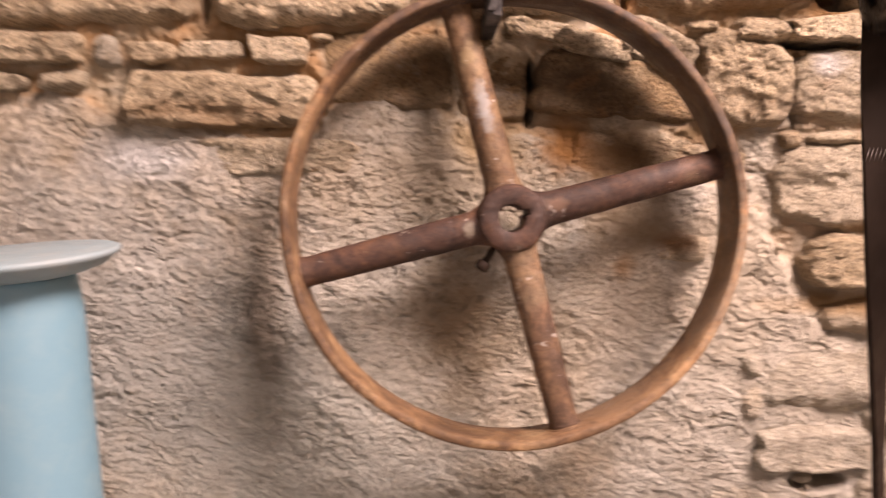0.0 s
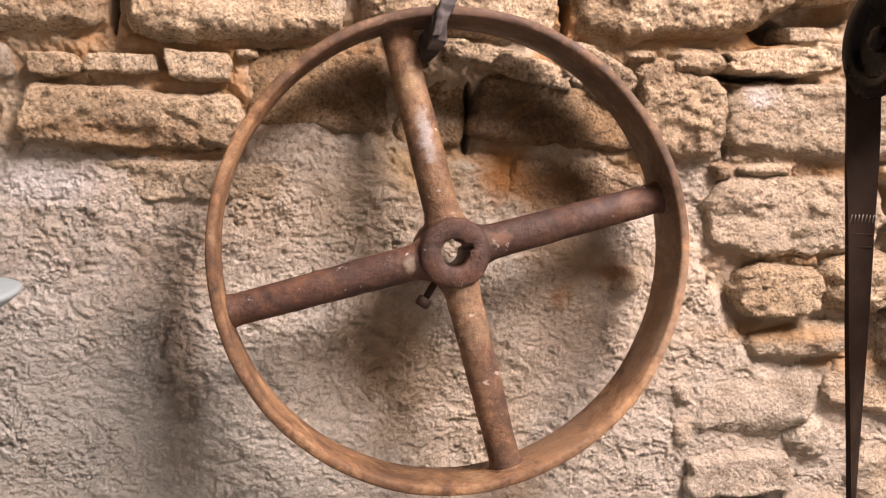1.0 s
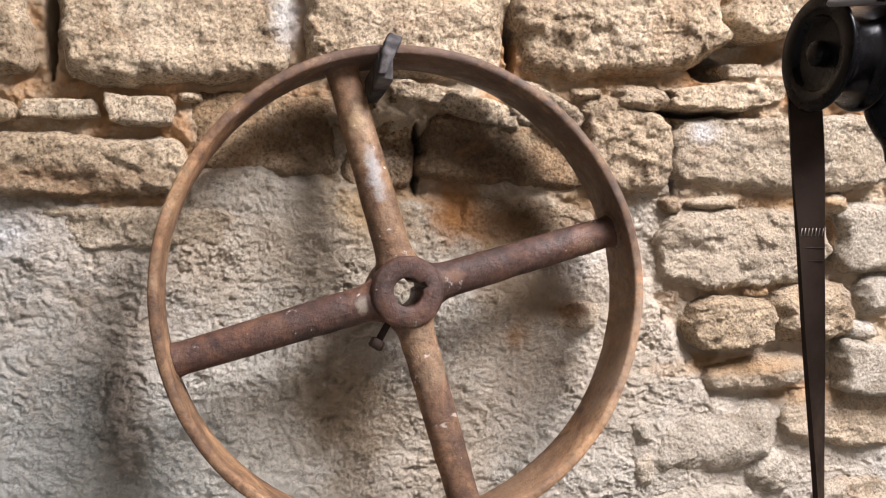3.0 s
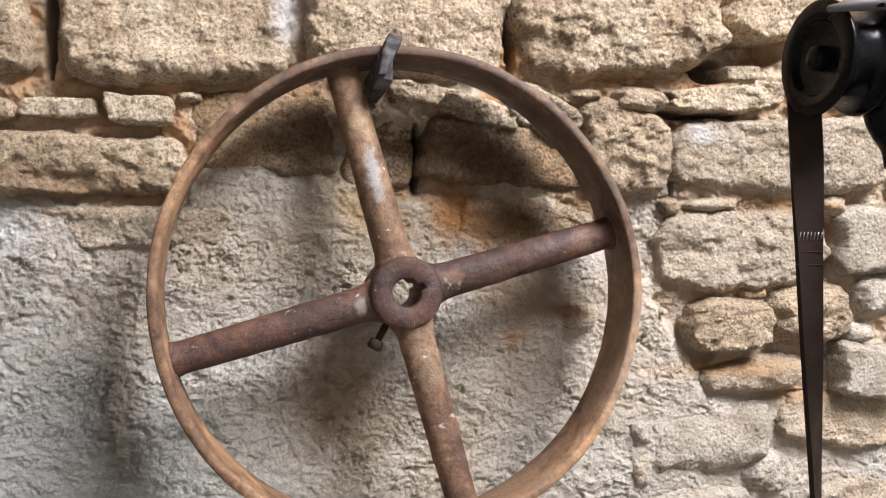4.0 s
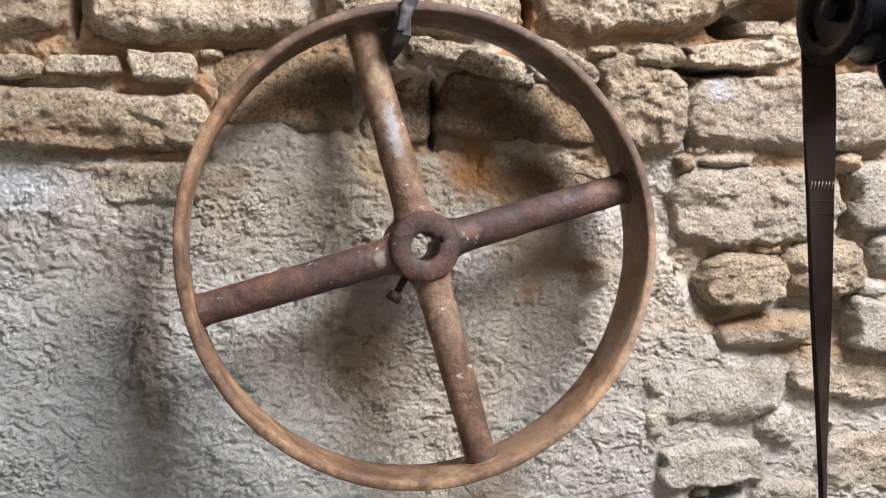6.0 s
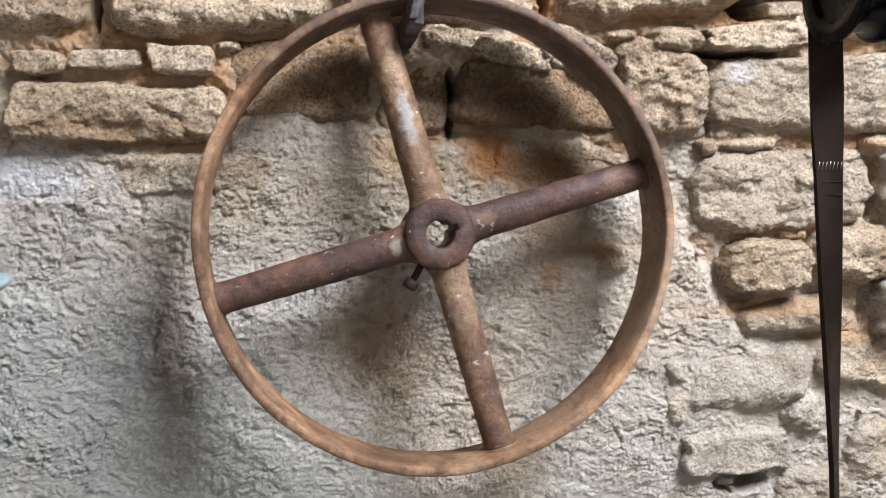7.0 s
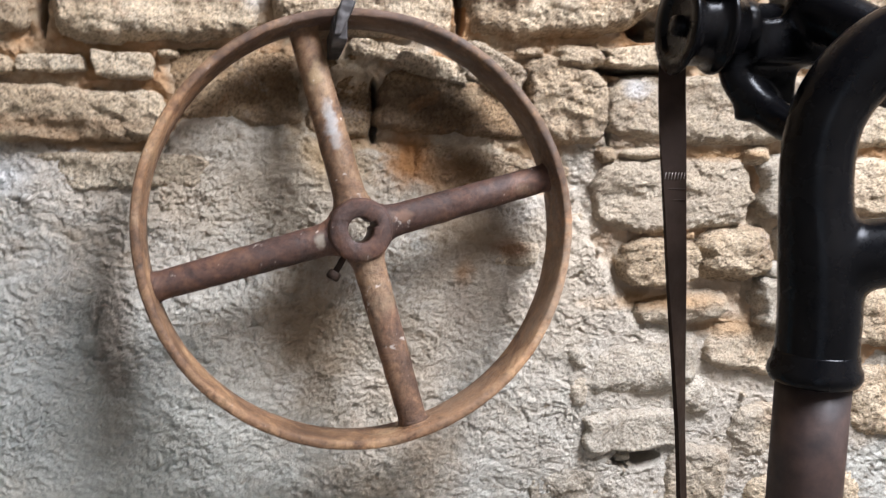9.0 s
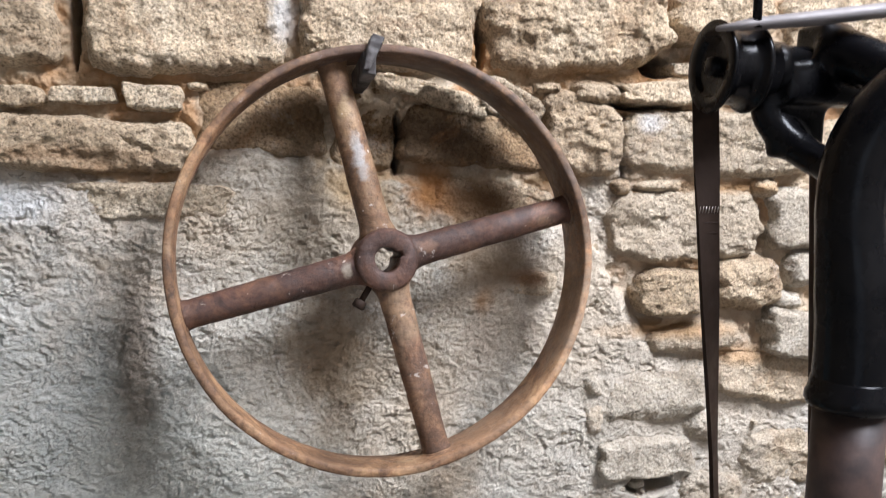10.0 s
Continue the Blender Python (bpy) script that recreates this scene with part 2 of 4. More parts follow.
def rust_material(name, deep, mid, light, paint=0.4, rough=0.62, bare=()):
    m, nt, b = mat(name)
    v = local(nt)
    col = ramp(nt, fbm(nt, v, 20, 8, 0.72, 0.8), [(0.33, deep), (0.5, mid), (0.66, light)])
    broad = ramp(nt, fbm(nt, v, 7, 3, 0.5), [(0.40, grey(0.62)), (0.62, grey(1.22))])
    col = mix(nt, 1.0, col, broad, "MULTIPLY")
    grime = ramp(nt, fbm(nt, v, 9, 5, 0.6), [(0.56, grey(0)), (0.72, grey(0.55))])
    col = mix(nt, grime, col, (0.34, 0.25, 0.145))
    fine = fbm(nt, v, 150, 6, 0.75)
    col = mix(nt, 0.8, col, ramp(nt, fine, [(0.32, grey(0.4)), (0.5, grey(1.0)), (0.70, grey(1.35))]), "MULTIPLY")
    # bare: worn or grimy patches, and on the rim also painted shade
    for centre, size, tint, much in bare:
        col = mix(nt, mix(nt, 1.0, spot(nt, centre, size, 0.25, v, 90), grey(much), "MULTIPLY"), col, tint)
    chips = ramp(nt, fbm(nt, v, 48, 6, 0.66, 0.4), [(0.655, grey(0)), (0.69, grey(paint))])
    col = mix(nt, chips, col, (0.50, 0.45, 0.39))
    dots = ramp(nt, fbm(nt, v, 130, 2, 0.5), [(0.735, grey(0)), (0.765, grey(paint))])
    col = mix(nt, dots, col, (0.60, 0.50, 0.42))
    nt.links.new(col, b.inputs["Base Color"])
    b.inputs["Metallic"].default_value = 0.1
    nt.links.new(ramp(nt, fbm(nt, v, 30, 5, 0.6), [(0.35, grey(rough * 0.72)), (0.65, grey(rough * 1.3))]), b.inputs["Roughness"])
    bump(nt, b, [(fbm(nt, v, 60, 7, 0.72), 0.7, 0.003), (fine, 0.7, 0.0016)])
    return m


# first two patches: dark patina deepened with painted shade of the inner rim
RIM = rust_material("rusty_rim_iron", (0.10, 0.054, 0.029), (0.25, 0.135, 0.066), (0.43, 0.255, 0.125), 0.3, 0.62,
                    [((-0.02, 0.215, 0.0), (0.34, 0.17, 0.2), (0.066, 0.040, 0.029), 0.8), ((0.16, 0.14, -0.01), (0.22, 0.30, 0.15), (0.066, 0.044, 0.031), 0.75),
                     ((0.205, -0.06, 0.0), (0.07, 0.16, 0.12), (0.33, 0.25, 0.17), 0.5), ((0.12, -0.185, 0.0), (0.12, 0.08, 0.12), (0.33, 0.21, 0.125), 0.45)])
SPOKE = rust_material("rusty_spoke_iron", (0.036, 0.019, 0.013), (0.090, 0.042, 0.026), (0.18, 0.086, 0.045), 0.6, 0.62,
                      [((-0.0400, -0.0110, 0.012), (0.009, 0.013, 0.03), (0.33, 0.28, 0.21), 0.6), ((0.0420, 0.0130, 0.012), (0.022, 0.014, 0.03), (0.21, 0.11, 0.06), 0.45)])
SPOKE_WORN = rust_material("worn_spoke_iron", (0.085, 0.045, 0.023), (0.20, 0.108, 0.052), (0.35, 0.22, 0.115), 0.75, 0.6,
                           [((-0.0240, 0.092, 0.012), (0.013, 0.020, 0.03), (0.33, 0.32, 0.30), 0.55), ((-0.0285, 0.106, 0.012), (0.013, 0.022, 0.03), (0.37, 0.36, 0.345), 0.65),
                            ((-0.033, 0.120, 0.012), (0.012, 0.020, 0.03), (0.35, 0.33, 0.30), 0.55), ((-0.044, 0.156, 0.012), (0.012, 0.024, 0.03), (0.36, 0.25, 0.13), 0.7),
                            ((0.018, -0.068, 0.012), (0.007, 0.009, 0.03), (0.50, 0.43, 0.36), 0.6)])

SPOKE_BROWN = rust_material("brown_spoke_iron", (0.055, 0.030, 0.019), (0.125, 0.068, 0.038), (0.24, 0.135, 0.07), 0.6)


def metal_material(name, colour, rough, metallic=0.0, dusty=0.15, dust=(0.25, 0.22, 0.19)):
    m, nt, b = mat(name)
    v = local(nt)
    patch = ramp(nt, fbm(nt, v, 28, 6, 0.65), [(0.45, grey(0)), (0.75, grey(dusty))])
    nt.links.new(mix(nt, patch, colour, dust), b.inputs["Base Color"])
    nt.links.new(ramp(nt, fbm(nt, v, 40, 5, 0.6), [(0.3, grey(rough * 0.75)), (0.7, grey(min(1, rough * 1.4)))]), b.inputs["Roughness"])
    b.inputs["Metallic"].default_value = metallic
    bump(nt, b, [(fbm(nt, v, 90, 5, 0.6), 0.25, 0.0012)])
    return m


def dull(m, level):
    m.node_tree.nodes["Principled BSDF"].inputs["Specular IOR Level"].default_value = level
    return m


BLACK = metal_material("black_enamelled_iron", (0.003, 0.003, 0.0036), 0.24, 0.0, 0.02)
dull(BLACK, 0.12)
POST = metal_material("brown_bare_steel", (0.024, 0.016, 0.014), 0.5, 0.2, 0.75, (0.095, 0.055, 0.042))
STEEL = metal_material("grey_steel", (0.17, 0.155, 0.15), 0.62, 0.25, 0.3, (0.3, 0.28, 0.27))
GALV = metal_material("dull_grey_spike_metal", (0.030, 0.025, 0.023), 0.75, 0.1, 1.0, (0.17, 0.155, 0.145))
LEATHER = metal_material("dark_brown_belt_leather", (0.024, 0.014, 0.009), 0.65, 0.0, 0.5, (0.060, 0.038, 0.027))
dull(LEATHER, 0.18)
STITCH = metal_material("bright_lacing_wire", (0.34, 0.30, 0.26), 0.35, 0.8, 0.1)
BLUE = metal_material("pale_blue_paint", (0.15, 0.30, 0.37), 0.5, 0.0, 0.5, (0.23, 0.35, 0.38))
BLUE_GREY = metal_material("greyed_blue_paint", (0.24, 0.32, 0.34), 0.55, 0.0, 0.5, (0.36, 0.36, 0.33))
PLAIN = metal_material("lime_washed_plaster", (0.32, 0.30, 0.27), 0.9, 0.0, 0.4, (0.24, 0.22, 0.20))
EARTH = metal_material("worn_concrete", (0.24, 0.22, 0.195), 0.85, 0.0, 0.5, (0.16, 0.14, 0.12))
BOARD = metal_material("old_roof_boards", (0.19, 0.13, 0.085), 0.8, 0.0, 0.4, (0.26, 0.20, 0.15))


# ---- mesh helpers ----
def part(name, bm, material, parent=None, label="", smooth=True):
    me = bpy.data.meshes.new(name)
    bm.to_mesh(me)
    bm.free()
    if smooth:
        for p in me.polygons:
            p.use_smooth = True
    me.materials.append(material)
    ob = new(name, me)
    if parent:
        ob.parent = parent
    if label:
        tagged(ob, label)
    return ob


def sheet(name, verts, faces, material, parent=None, smooth=True):
    me = bpy.data.meshes.new(name)
    me.from_pydata(verts.tolist() if hasattr(verts, "tolist") else verts, [], faces.tolist() if hasattr(faces, "tolist") else faces)
    me.polygons.foreach_set("use_smooth", [smooth] * len(me.polygons))
    me.materials.append(material)
    ob = new(name, me)
    if parent:
        ob.parent = parent
    return ob


def box(bm, x0, x1, y0, y1, z0, z1, bevel=0.0):
    got = bmesh.ops.create_cube(bm, size=1, matrix=Matrix.Translation(((x0 + x1) / 2, (y0 + y1) / 2, (z0 + z1) / 2)) @ Matrix.Diagonal((x1 - x0, y1 - y0, z1 - z0, 1)))
    if bevel:
        edges = list({e for v in got["verts"] for e in v.link_edges})
        bmesh.ops.bevel(bm, geom=edges, offset=bevel, segments=2, affect="EDGES")


def lathe(bm, profile, m=None, segs=48, closed=False):
    """Turns (radius, height) pairs round local z."""
    m = m or Matrix()
    rings = []
    for r, h in profile:
        rings.append([bm.verts.new(m @ Vector((r * math.cos(2 * math.pi * i / segs), r * math.sin(2 * math.pi * i / segs), h))) for i in range(segs)])
    pairs = list(zip(rings, rings[1:])) + ([(rings[-1], rings[0])] if closed else [])
    for a, b in pairs:
        for i in range(segs):
            j = (i + 1) % segs
            bm.faces.new((a[i], a[j], b[j], b[i]))
    if not closed:
        bm.faces.new(rings[0][::-1])
        bm.faces.new(rings[-1])
    bmesh.ops.recalc_face_normals(bm, faces=bm.faces)


def tube(bm, points, radii, segs=20, flat=1.0, up=(0, 0, 1)):
    """A swept tube through points, round or flattened, with a radius at each."""
    pts = [Vector(p) for p in points]
    rings = []
    side = None
    for i, p in enumerate(pts):
        d = (pts[min(i + 1, len(pts) - 1)] - pts[max(i - 1, 0)]).normalized()
        if side is None:
            side = d.cross(Vector(up))
            if side.length < 0.05:
                side = d.cross(Vector((1, 0, 0)))
        side = (side - side.dot(d) * d).normalized()
        n = d.cross(side)
        r = radii[i]
        rings.append([bm.verts.new(p + r * (math.cos(2 * math.pi * k / segs) * side + flat * math.sin(2 * math.pi * k / segs) * n)) for k in range(segs)])
    for a, b in zip(rings, rings[1:]):
        for k in range(segs):
            j = (k + 1) % segs
            bm.faces.new((a[k], a[j], b[j], b[k]))
    bm.faces.new(rings[0][::-1])
    bm.faces.new(rings[-1])
    bmesh.ops.recalc_face_normals(bm, faces=bm.faces)


def glide(points, steps=8):
    """A smooth line (Catmull-Rom) through points of any length."""
    p = [Vector(q) for q in points]
    p = [2 * p[0] - p[1]] + p + [2 * p[-1] - p[-2]]
    out = []
    for i in range(1, len(p) - 2):
        for s in range(steps):
            t = s / steps
            out.append(0.5 * (2 * p[i] + (p[i + 1] - p[i - 1]) * t + (2 * p[i - 1] - 5 * p[i] + 4 * p[i + 1] - p[i + 2]) * t * t
                              + (3 * p[i] - p[i - 1] - 3 * p[i + 1] + p[i + 2]) * t ** 3))
    return out + [p[-2]]


# ---- numpy noise for relief ----
def hashed(i, j, k):
    n = (i * 374761393 + j * 668265263 + k * 2147483647 + 1013904223) & 0xFFFFFFFF
    n = ((n ^ (n >> 13)) * 1274126177) & 0xFFFFFFFF
    n = ((n ^ (n >> 16)) * 2246822519) & 0xFFFFFFFF
    return ((n ^ (n >> 15)) & 0xFFFF) / 65535.0


def value_noise(x, z, seed=0):
    xi, zi = np.floor(x).astype(np.int64), np.floor(z).astype(np.int64)
    fx, fz = x - xi, z - zi
    fx, fz = fx ** 3 * (fx * (fx * 6 - 15) + 10), fz ** 3 * (fz * (fz * 6 - 15) + 10)
    k = np.int64(seed)
    a, b = hashed(xi, zi, k), hashed(xi + 1, zi, k)
    c, d = hashed(xi, zi + 1, k), hashed(xi + 1, zi + 1, k)
    return (a * (1 - fx) + b * fx) * (1 - fz) + (c * (1 - fx) + d * fx) * fz


def relief(x, z, scale, octaves=4, gain=0.5, seed=0, ridge=False):
    """Layered noise, about -1 to 1."""
    total, size, norm = np.zeros_like(x), 1.0, 0.0
    for o in range(octaves):
        c, s = math.cos(0.7 * o + seed), math.sin(0.7 * o + seed)
        f = scale * 2.03 ** o
        n = value_noise((c * x - s * z) * f + 17.3 * o, (s * x + c * z) * f + 5.1 * o, seed * 31 + o) * 2 - 1
        total += size * (1 - 2 * np.abs(n) if ridge else n)
        norm += size
        size *= gain
    return total / norm


def smoothstep(a, b, x):
    t = np.clip((x - a) / (b - a), 0, 1)
    return t * t * (3 - 2 * t)


# ---- the large structure ----
WALL_Y = 0.912
X0, X1, Z0, Z1, STEP = -0.66, 0.86, 1.06, 1.90, 0.0014
gx, gz = np.meshgrid(np.arange(X0, X1 + 1e-6, STEP), np.arange(Z0, Z1 + 1e-6, STEP))
top = np.interp(gx, [-0.8, -0.445, -0.405, -0.375, -0.335, -0.2151, -0.1846, -0.0526, -0.0018, 0.0794, 0.1505, 0.252, 0.3028, 0.3637, 0.4551, 1.0137],
                [1.612, 1.614, 1.606, 1.59, 1.58, 1.5777, 1.6, 1.6051, 1.5848, 1.5594, 1.5391, 1.5188, 1.4172, 1.3715, 1.3258, 1.2954])
edge = top - gz + 0.030 * relief(gx, gz, 20, 4, 0.6, 3)
plaster = smoothstep(-0.016, 0.022, edge)
wx, wz = gx + 0.012 * relief(gx, gz, 30, 3, 0.6, 8), gz + 0.012 * relief(gx, gz, 30, 3, 0.6, 9)
sx, sz = wx * 0.58 + 0.24 * wz, wz * 1.1
# crumbly float marks: broad lumps, small crumbs, and torn ledges that overhang a little and run down to the right
def ledges(pitch, lean, seed):
    phase = (gz + lean * gx) / pitch + 2.6 * relief(gx, gz, 28, 3, 0.6, seed) + 1.7 * relief(gx, gz, 110, 3, 0.7, seed + 1)
    saw = 1 - (phase - np.floor(phase))
    broken = smoothstep(-0.25, 0.30, relief(gx * 0.7, gz, 85, 3, 0.65, seed + 2))
    return (saw * smoothstep(1.0, 0.80, saw) - 0.35) * broken


torn = smoothstep(-0.30, 0.40, relief(gx, gz, 15, 3, 0.6, 23))
lumps = (0.0030 * relief(sx, sz, 26, 3, 0.6, 5) + 0.0016 * relief(sx, sz, 120, 3, 0.75, 7) + 0.0012 * relief(wx, wz, 250, 2, 0.7, 19)
         + (0.45 + 0.60 * torn) * (0.0032 * ledges(0.0140, 0.30, 41) + 0.0024 * ledges(0.0075, 0.10, 47))
         - 0.0014 * smoothstep(0.40, 0.50, relief(wx, wz, 110, 3, 0.6, 17)))
# short torn crevices and a few pits between the crumbs
hx_, hz_ = wx + 0.006 * relief(wx, wz, 90, 2, 0.6, 33), wz + 0.006 * relief(wx, wz, 90, 2, 0.6, 34)
crev = smoothstep(0.88, 0.98, 1 - np.abs(relief(hx_ * 0.6 + 0.3 * hz_, hz_, 42, 2, 0.5, 27))) * smoothstep(0.15, 0.45, relief(wx, wz, 30, 3, 0.65, 28))
pit = smoothstep(0.48, 0.56, relief(wx * 0.7, wz, 95, 2, 0.6, 31))
lumps = lumps - torn * (0.0028 * crev + 0.0030 * pit)
swell = 0.009 * relief(gx, gz, 7, 2, 0.5, 12)
mortar = WALL_Y + 0.007 + 0.010 * relief(gx, gz, 24, 4, 0.6, 2) + 0.004 * relief(gx, gz, 130, 3, 0.65, 4)
rendered = WALL_Y - 0.002 - swell - lumps
# smeared mortar between the stones comes nearly flush here and there
fill = smoothstep(-0.15, 0.30, relief(gx, gz, 8, 3, 0.6, 21)) * smoothstep(0.14, 0.24, gx) * smoothstep(1.66, 1.60, gz) * 0.85 * (1 - 0.6 * smoothstep(0.26, 0.31, gx) * smoothstep(1.36, 1.39, gz) * smoothstep(1.53, 1.49, gz))
mortar = mortar * (1 - fill) + (WALL_Y + 0.004 - 1.7 * lumps - 0.003 * relief(wx, wz, 55, 3, 0.65, 37)) * fill
# dark holes and open joints between stones
for hx, hz, hw, hh, deep in ((0.338, 1.209, 0.034, 0.013, 0.07), (0.326, 1.724, 0.028, 0.017, 0.10), (0.360, 1.740, 0.048, 0.018, 0.035), (0.013, 1.622, 0.006, 0.036, 0.05),
                             (0.108, 1.76, 0.007, 0.06, 0.05), (-0.321, 1.75, 0.006, 0.065, 0.06), (0.284, 1.628, 0.005, 0.040, 0.03), (0.312, 1.674, 0.045, 0.007, 0.05),
                             (0.471, 1.53, 0.007, 0.032, 0.045), (0.330, 1.421, 0.018, 0.012, 0.012), (0.474, 1.405, 0.008, 0.024, 0.016), (0.43, 1.372, 0.035, 0.005, 0.008)):
    dip = np.clip(1 - ((gx - hx) / hw) ** 2 - ((gz - hz) / hh) ** 2, 0, 1) ** 0.5
    mortar += deep * dip
    rendered += deep * dip
face = mortar * (1 - plaster) + rendered * plaster
# the sheet runs back into the flat wall at its border
border = np.minimum.reduce([gx - X0, X1 - gx, gz - Z0, Z1 - gz])
face = WALL_Y + 0.03 + (face - WALL_Y - 0.03) * smoothstep(0.0, 0.05, border)
rows_n, cols_n = gx.shape
ids = np.arange(rows_n * cols_n).reshape(rows_n, cols_n)
quads = np.stack([ids[:-1, :-1], ids[:-1, 1:], ids[1:, 1:], ids[1:, :-1]], -1).reshape(-1, 4)
wall = sheet("wall_north", np.stack([gx, face, gz], -1).reshape(-1, 3), quads, WALL)
layer = wall.data.attributes.new("plaster", "FLOAT", "POINT")
layer.data.foreach_set("value", np.clip(plaster + 0.75 * fill * (1 - 0.8 * smoothstep(0.27, 0.33, gx) * smoothstep(1.35, 1.40, gz)), 0, 1).ravel().astype(np.float32))
tagged(wall, "old stone wall with sandy mortar and rough grey lime plaster", "wall", kind="structure")

RX0, RX1, RY0, RZ1 = -2.2, 3.0, -2.2, 3.3
bm = bmesh.new()
box(bm, RX0, RX1, WALL_Y + 0.12, WALL_Y + 0.5, 0, RZ1)
box(bm, RX0, X0, WALL_Y + 0.031, WALL_Y + 0.118, 0, RZ1)
box(bm, X1, RX1, WALL_Y + 0.031, WALL_Y + 0.118, 0, RZ1)
box(bm, X0, X1, WALL_Y + 0.031, WALL_Y + 0.118, 0, Z0)
box(bm, X0, X1, WALL_Y + 0.031, WALL_Y + 0.118, Z1, RZ1)
tagged(part("wall_core", bm, WALL, None, smooth=False), "plain thick masonry behind and around the stone face", "wall", kind="structure")

bm = bmesh.new()
box(bm, RX0 - 0.3, RX1 + 0.3, RY0 - 0.3, WALL_Y + 0.5, -0.2, 0)
tagged(part("floor", bm, EARTH, None, smooth=False), "worn grey concrete floor", "floor", kind="structure")
bm = bmesh.new()
box(bm, RX0 - 0.3, RX0, RY0 - 0.3, WALL_Y + 0.5, 0, RZ1)
tagged(part("wall_west", bm, PLAIN, None, smooth=False), "plain lime-washed side wall", "wall", kind="structure")
bm = bmesh.new()
box(bm, RX1, RX1 + 0.3, RY0 - 0.3, WALL_Y + 0.5, 0, RZ1)
tagged(part("wall_east", bm, PLAIN, None, smooth=False), "plain lime-washed side wall", "wall", kind="structure")
# unseen wall; its doorway is added to go with the fill lamp
bm = bmesh.new()
box(bm, RX0, -1.4, RY0 - 0.3, RY0, 0, RZ1)
box(bm, -0.4, RX1, RY0 - 0.3, RY0, 0, RZ1)
box(bm, -1.4, -0.4, RY0 - 0.3, RY0, 2.05, RZ1)
tagged(part("wall_south", bm, PLAIN, None, smooth=False), "plain unseen lime-washed wall with an added open doorway", "wall", kind="structure")
bm = bmesh.new()
box(bm, RX0 - 0.3, 0.58, RY0 - 0.3, WALL_Y + 0.5, RZ1, RZ1 + 0.12)
box(bm, 1.72, RX1 + 0.3, RY0 - 0.3, WALL_Y + 0.5, RZ1, RZ1 + 0.12)
box(bm, 0.58, 1.72, RY0 - 0.3, -0.99, RZ1, RZ1 + 0.12)
box(bm, 0.58, 1.72, 0.15, WALL_Y + 0.5, RZ1, RZ1 + 0.12)
tagged(part("ceiling", bm, BOARD, None, smooth=False), "dark boarded ceiling with an open skylight", "ceiling", kind="structure")


# ---- stones of the wall ----
stone_count = 0


def stone(x0, x1, z0, z1, out=0.012, square=4.5, material=None, lean=0.0, rough=1.0, crown=0.0, sole=0.0):
    """One rough stone of the wall, between x0..x1 and z0..z1, standing proud of the wall's face by out;
    crown tilts its top edge, sole lifts its lower right corner."""
    global stone_count
    stone_count += 1
    seed = stone_count
    rnd = random.Random(seed * 7 + 3)
    hw, hh = (x1 - x0) / 2, (z1 - z0) / 2
    nu, nv = max(9, int(2 * hw / 0.0019)), max(9, int(2 * hh / 0.0019))
    u, v = np.meshgrid(np.linspace(-1, 1, nu), np.linspace(-1, 1, nv))
    rho = np.maximum(np.abs(u), np.abs(v))
    th = np.arctan2(v, u)
    c, s = np.cos(th), np.sin(th)
    outline = (np.abs(c) ** square + np.abs(s) ** square) ** (-1 / square)
    # uneven outline: broad dents, then small chips
    wob = 1 + 0.11 * relief(1.6 * c + seed * 3.1, 1.6 * s + seed * 1.7, 1.0, 2, 0.5, seed)
    px, pz = rho * outline * c * hw * wob, rho * outline * s * hh * wob
    px = px + rnd.uniform(-0.08, 0.08) * pz
    pz = pz + px / hw * (crown * np.clip(pz / hh, 0, 1) + sole * np.clip(-pz / hh, 0, 1) * np.clip(px / hw, 0, 1))
    small = min(1.0, min(hw, hh) / 0.03)
    qx, qz = px + seed * 1.3, pz + seed * 0.7
    px, pz = px + 0.0055 * small * relief(qx, qz, 38, 4, 0.6, seed + 9), pz + 0.0055 * small * relief(qx, qz, 38, 4, 0.6, seed + 10)
    wx, wz = px + x0 * 3.7, pz + z0 * 2.9
    roundness = min(hw, hh) * (0.85 if square < 3.3 else 0.30)
    gap = np.minimum((1 - np.abs(u)) * hw, (1 - np.abs(v)) * hh) * (1 + 0.5 * relief(wx, wz, 40, 3, 0.6, seed + 4))
    dome = np.sqrt(np.clip(1 - (1 - np.clip(gap / roundness, 0, 1)) ** 2, 0, 1))
    slope = rnd.uniform(-0.08, 0.08) * px + rnd.uniform(-0.04, 0.12) * pz
    ledge = relief(wx * 0.45, wz, 42, 3, 0.55, seed + 6)
    h = out * dome - slope * dome + rough * dome ** 0.6 * (
        0.0075 * relief(wx, wz, 20, 3, 0.55, seed) + 0.0020 * relief(wx, wz, 60, 3, 0.6, seed + 1) + 0.0013 * relief(wx, wz, 190, 2, 0.7, seed + 2)
        + 0.0022 * smoothstep(0.0, 0.10, ledge) + 0.0010 * smoothstep(0.05, 0.17, relief(wx, wz, 130, 2, 0.6, seed + 12)) - 0.002)
    y = -h + (1 - dome) * 0.020
    y[rho >= 0.999] = 0.05
    cl, sl = math.cos(radians(lean)), math.sin(radians(lean))
    verts = np.stack([cl * px - sl * pz, y, sl * px + cl * pz], -1).reshape(-1, 3)
    n = np.arange(nu * nv).reshape(nv, nu)
    faces = np.stack([n[:-1, :-1], n[:-1, 1:], n[1:, 1:], n[1:, :-1]], -1).reshape(-1, 4)
    ob = sheet("stone", verts, faces, material or STONE, wall)
    ob.location = ((x0 + x1) / 2, WALL_Y, (z0 + z1) / 2)
    return ob


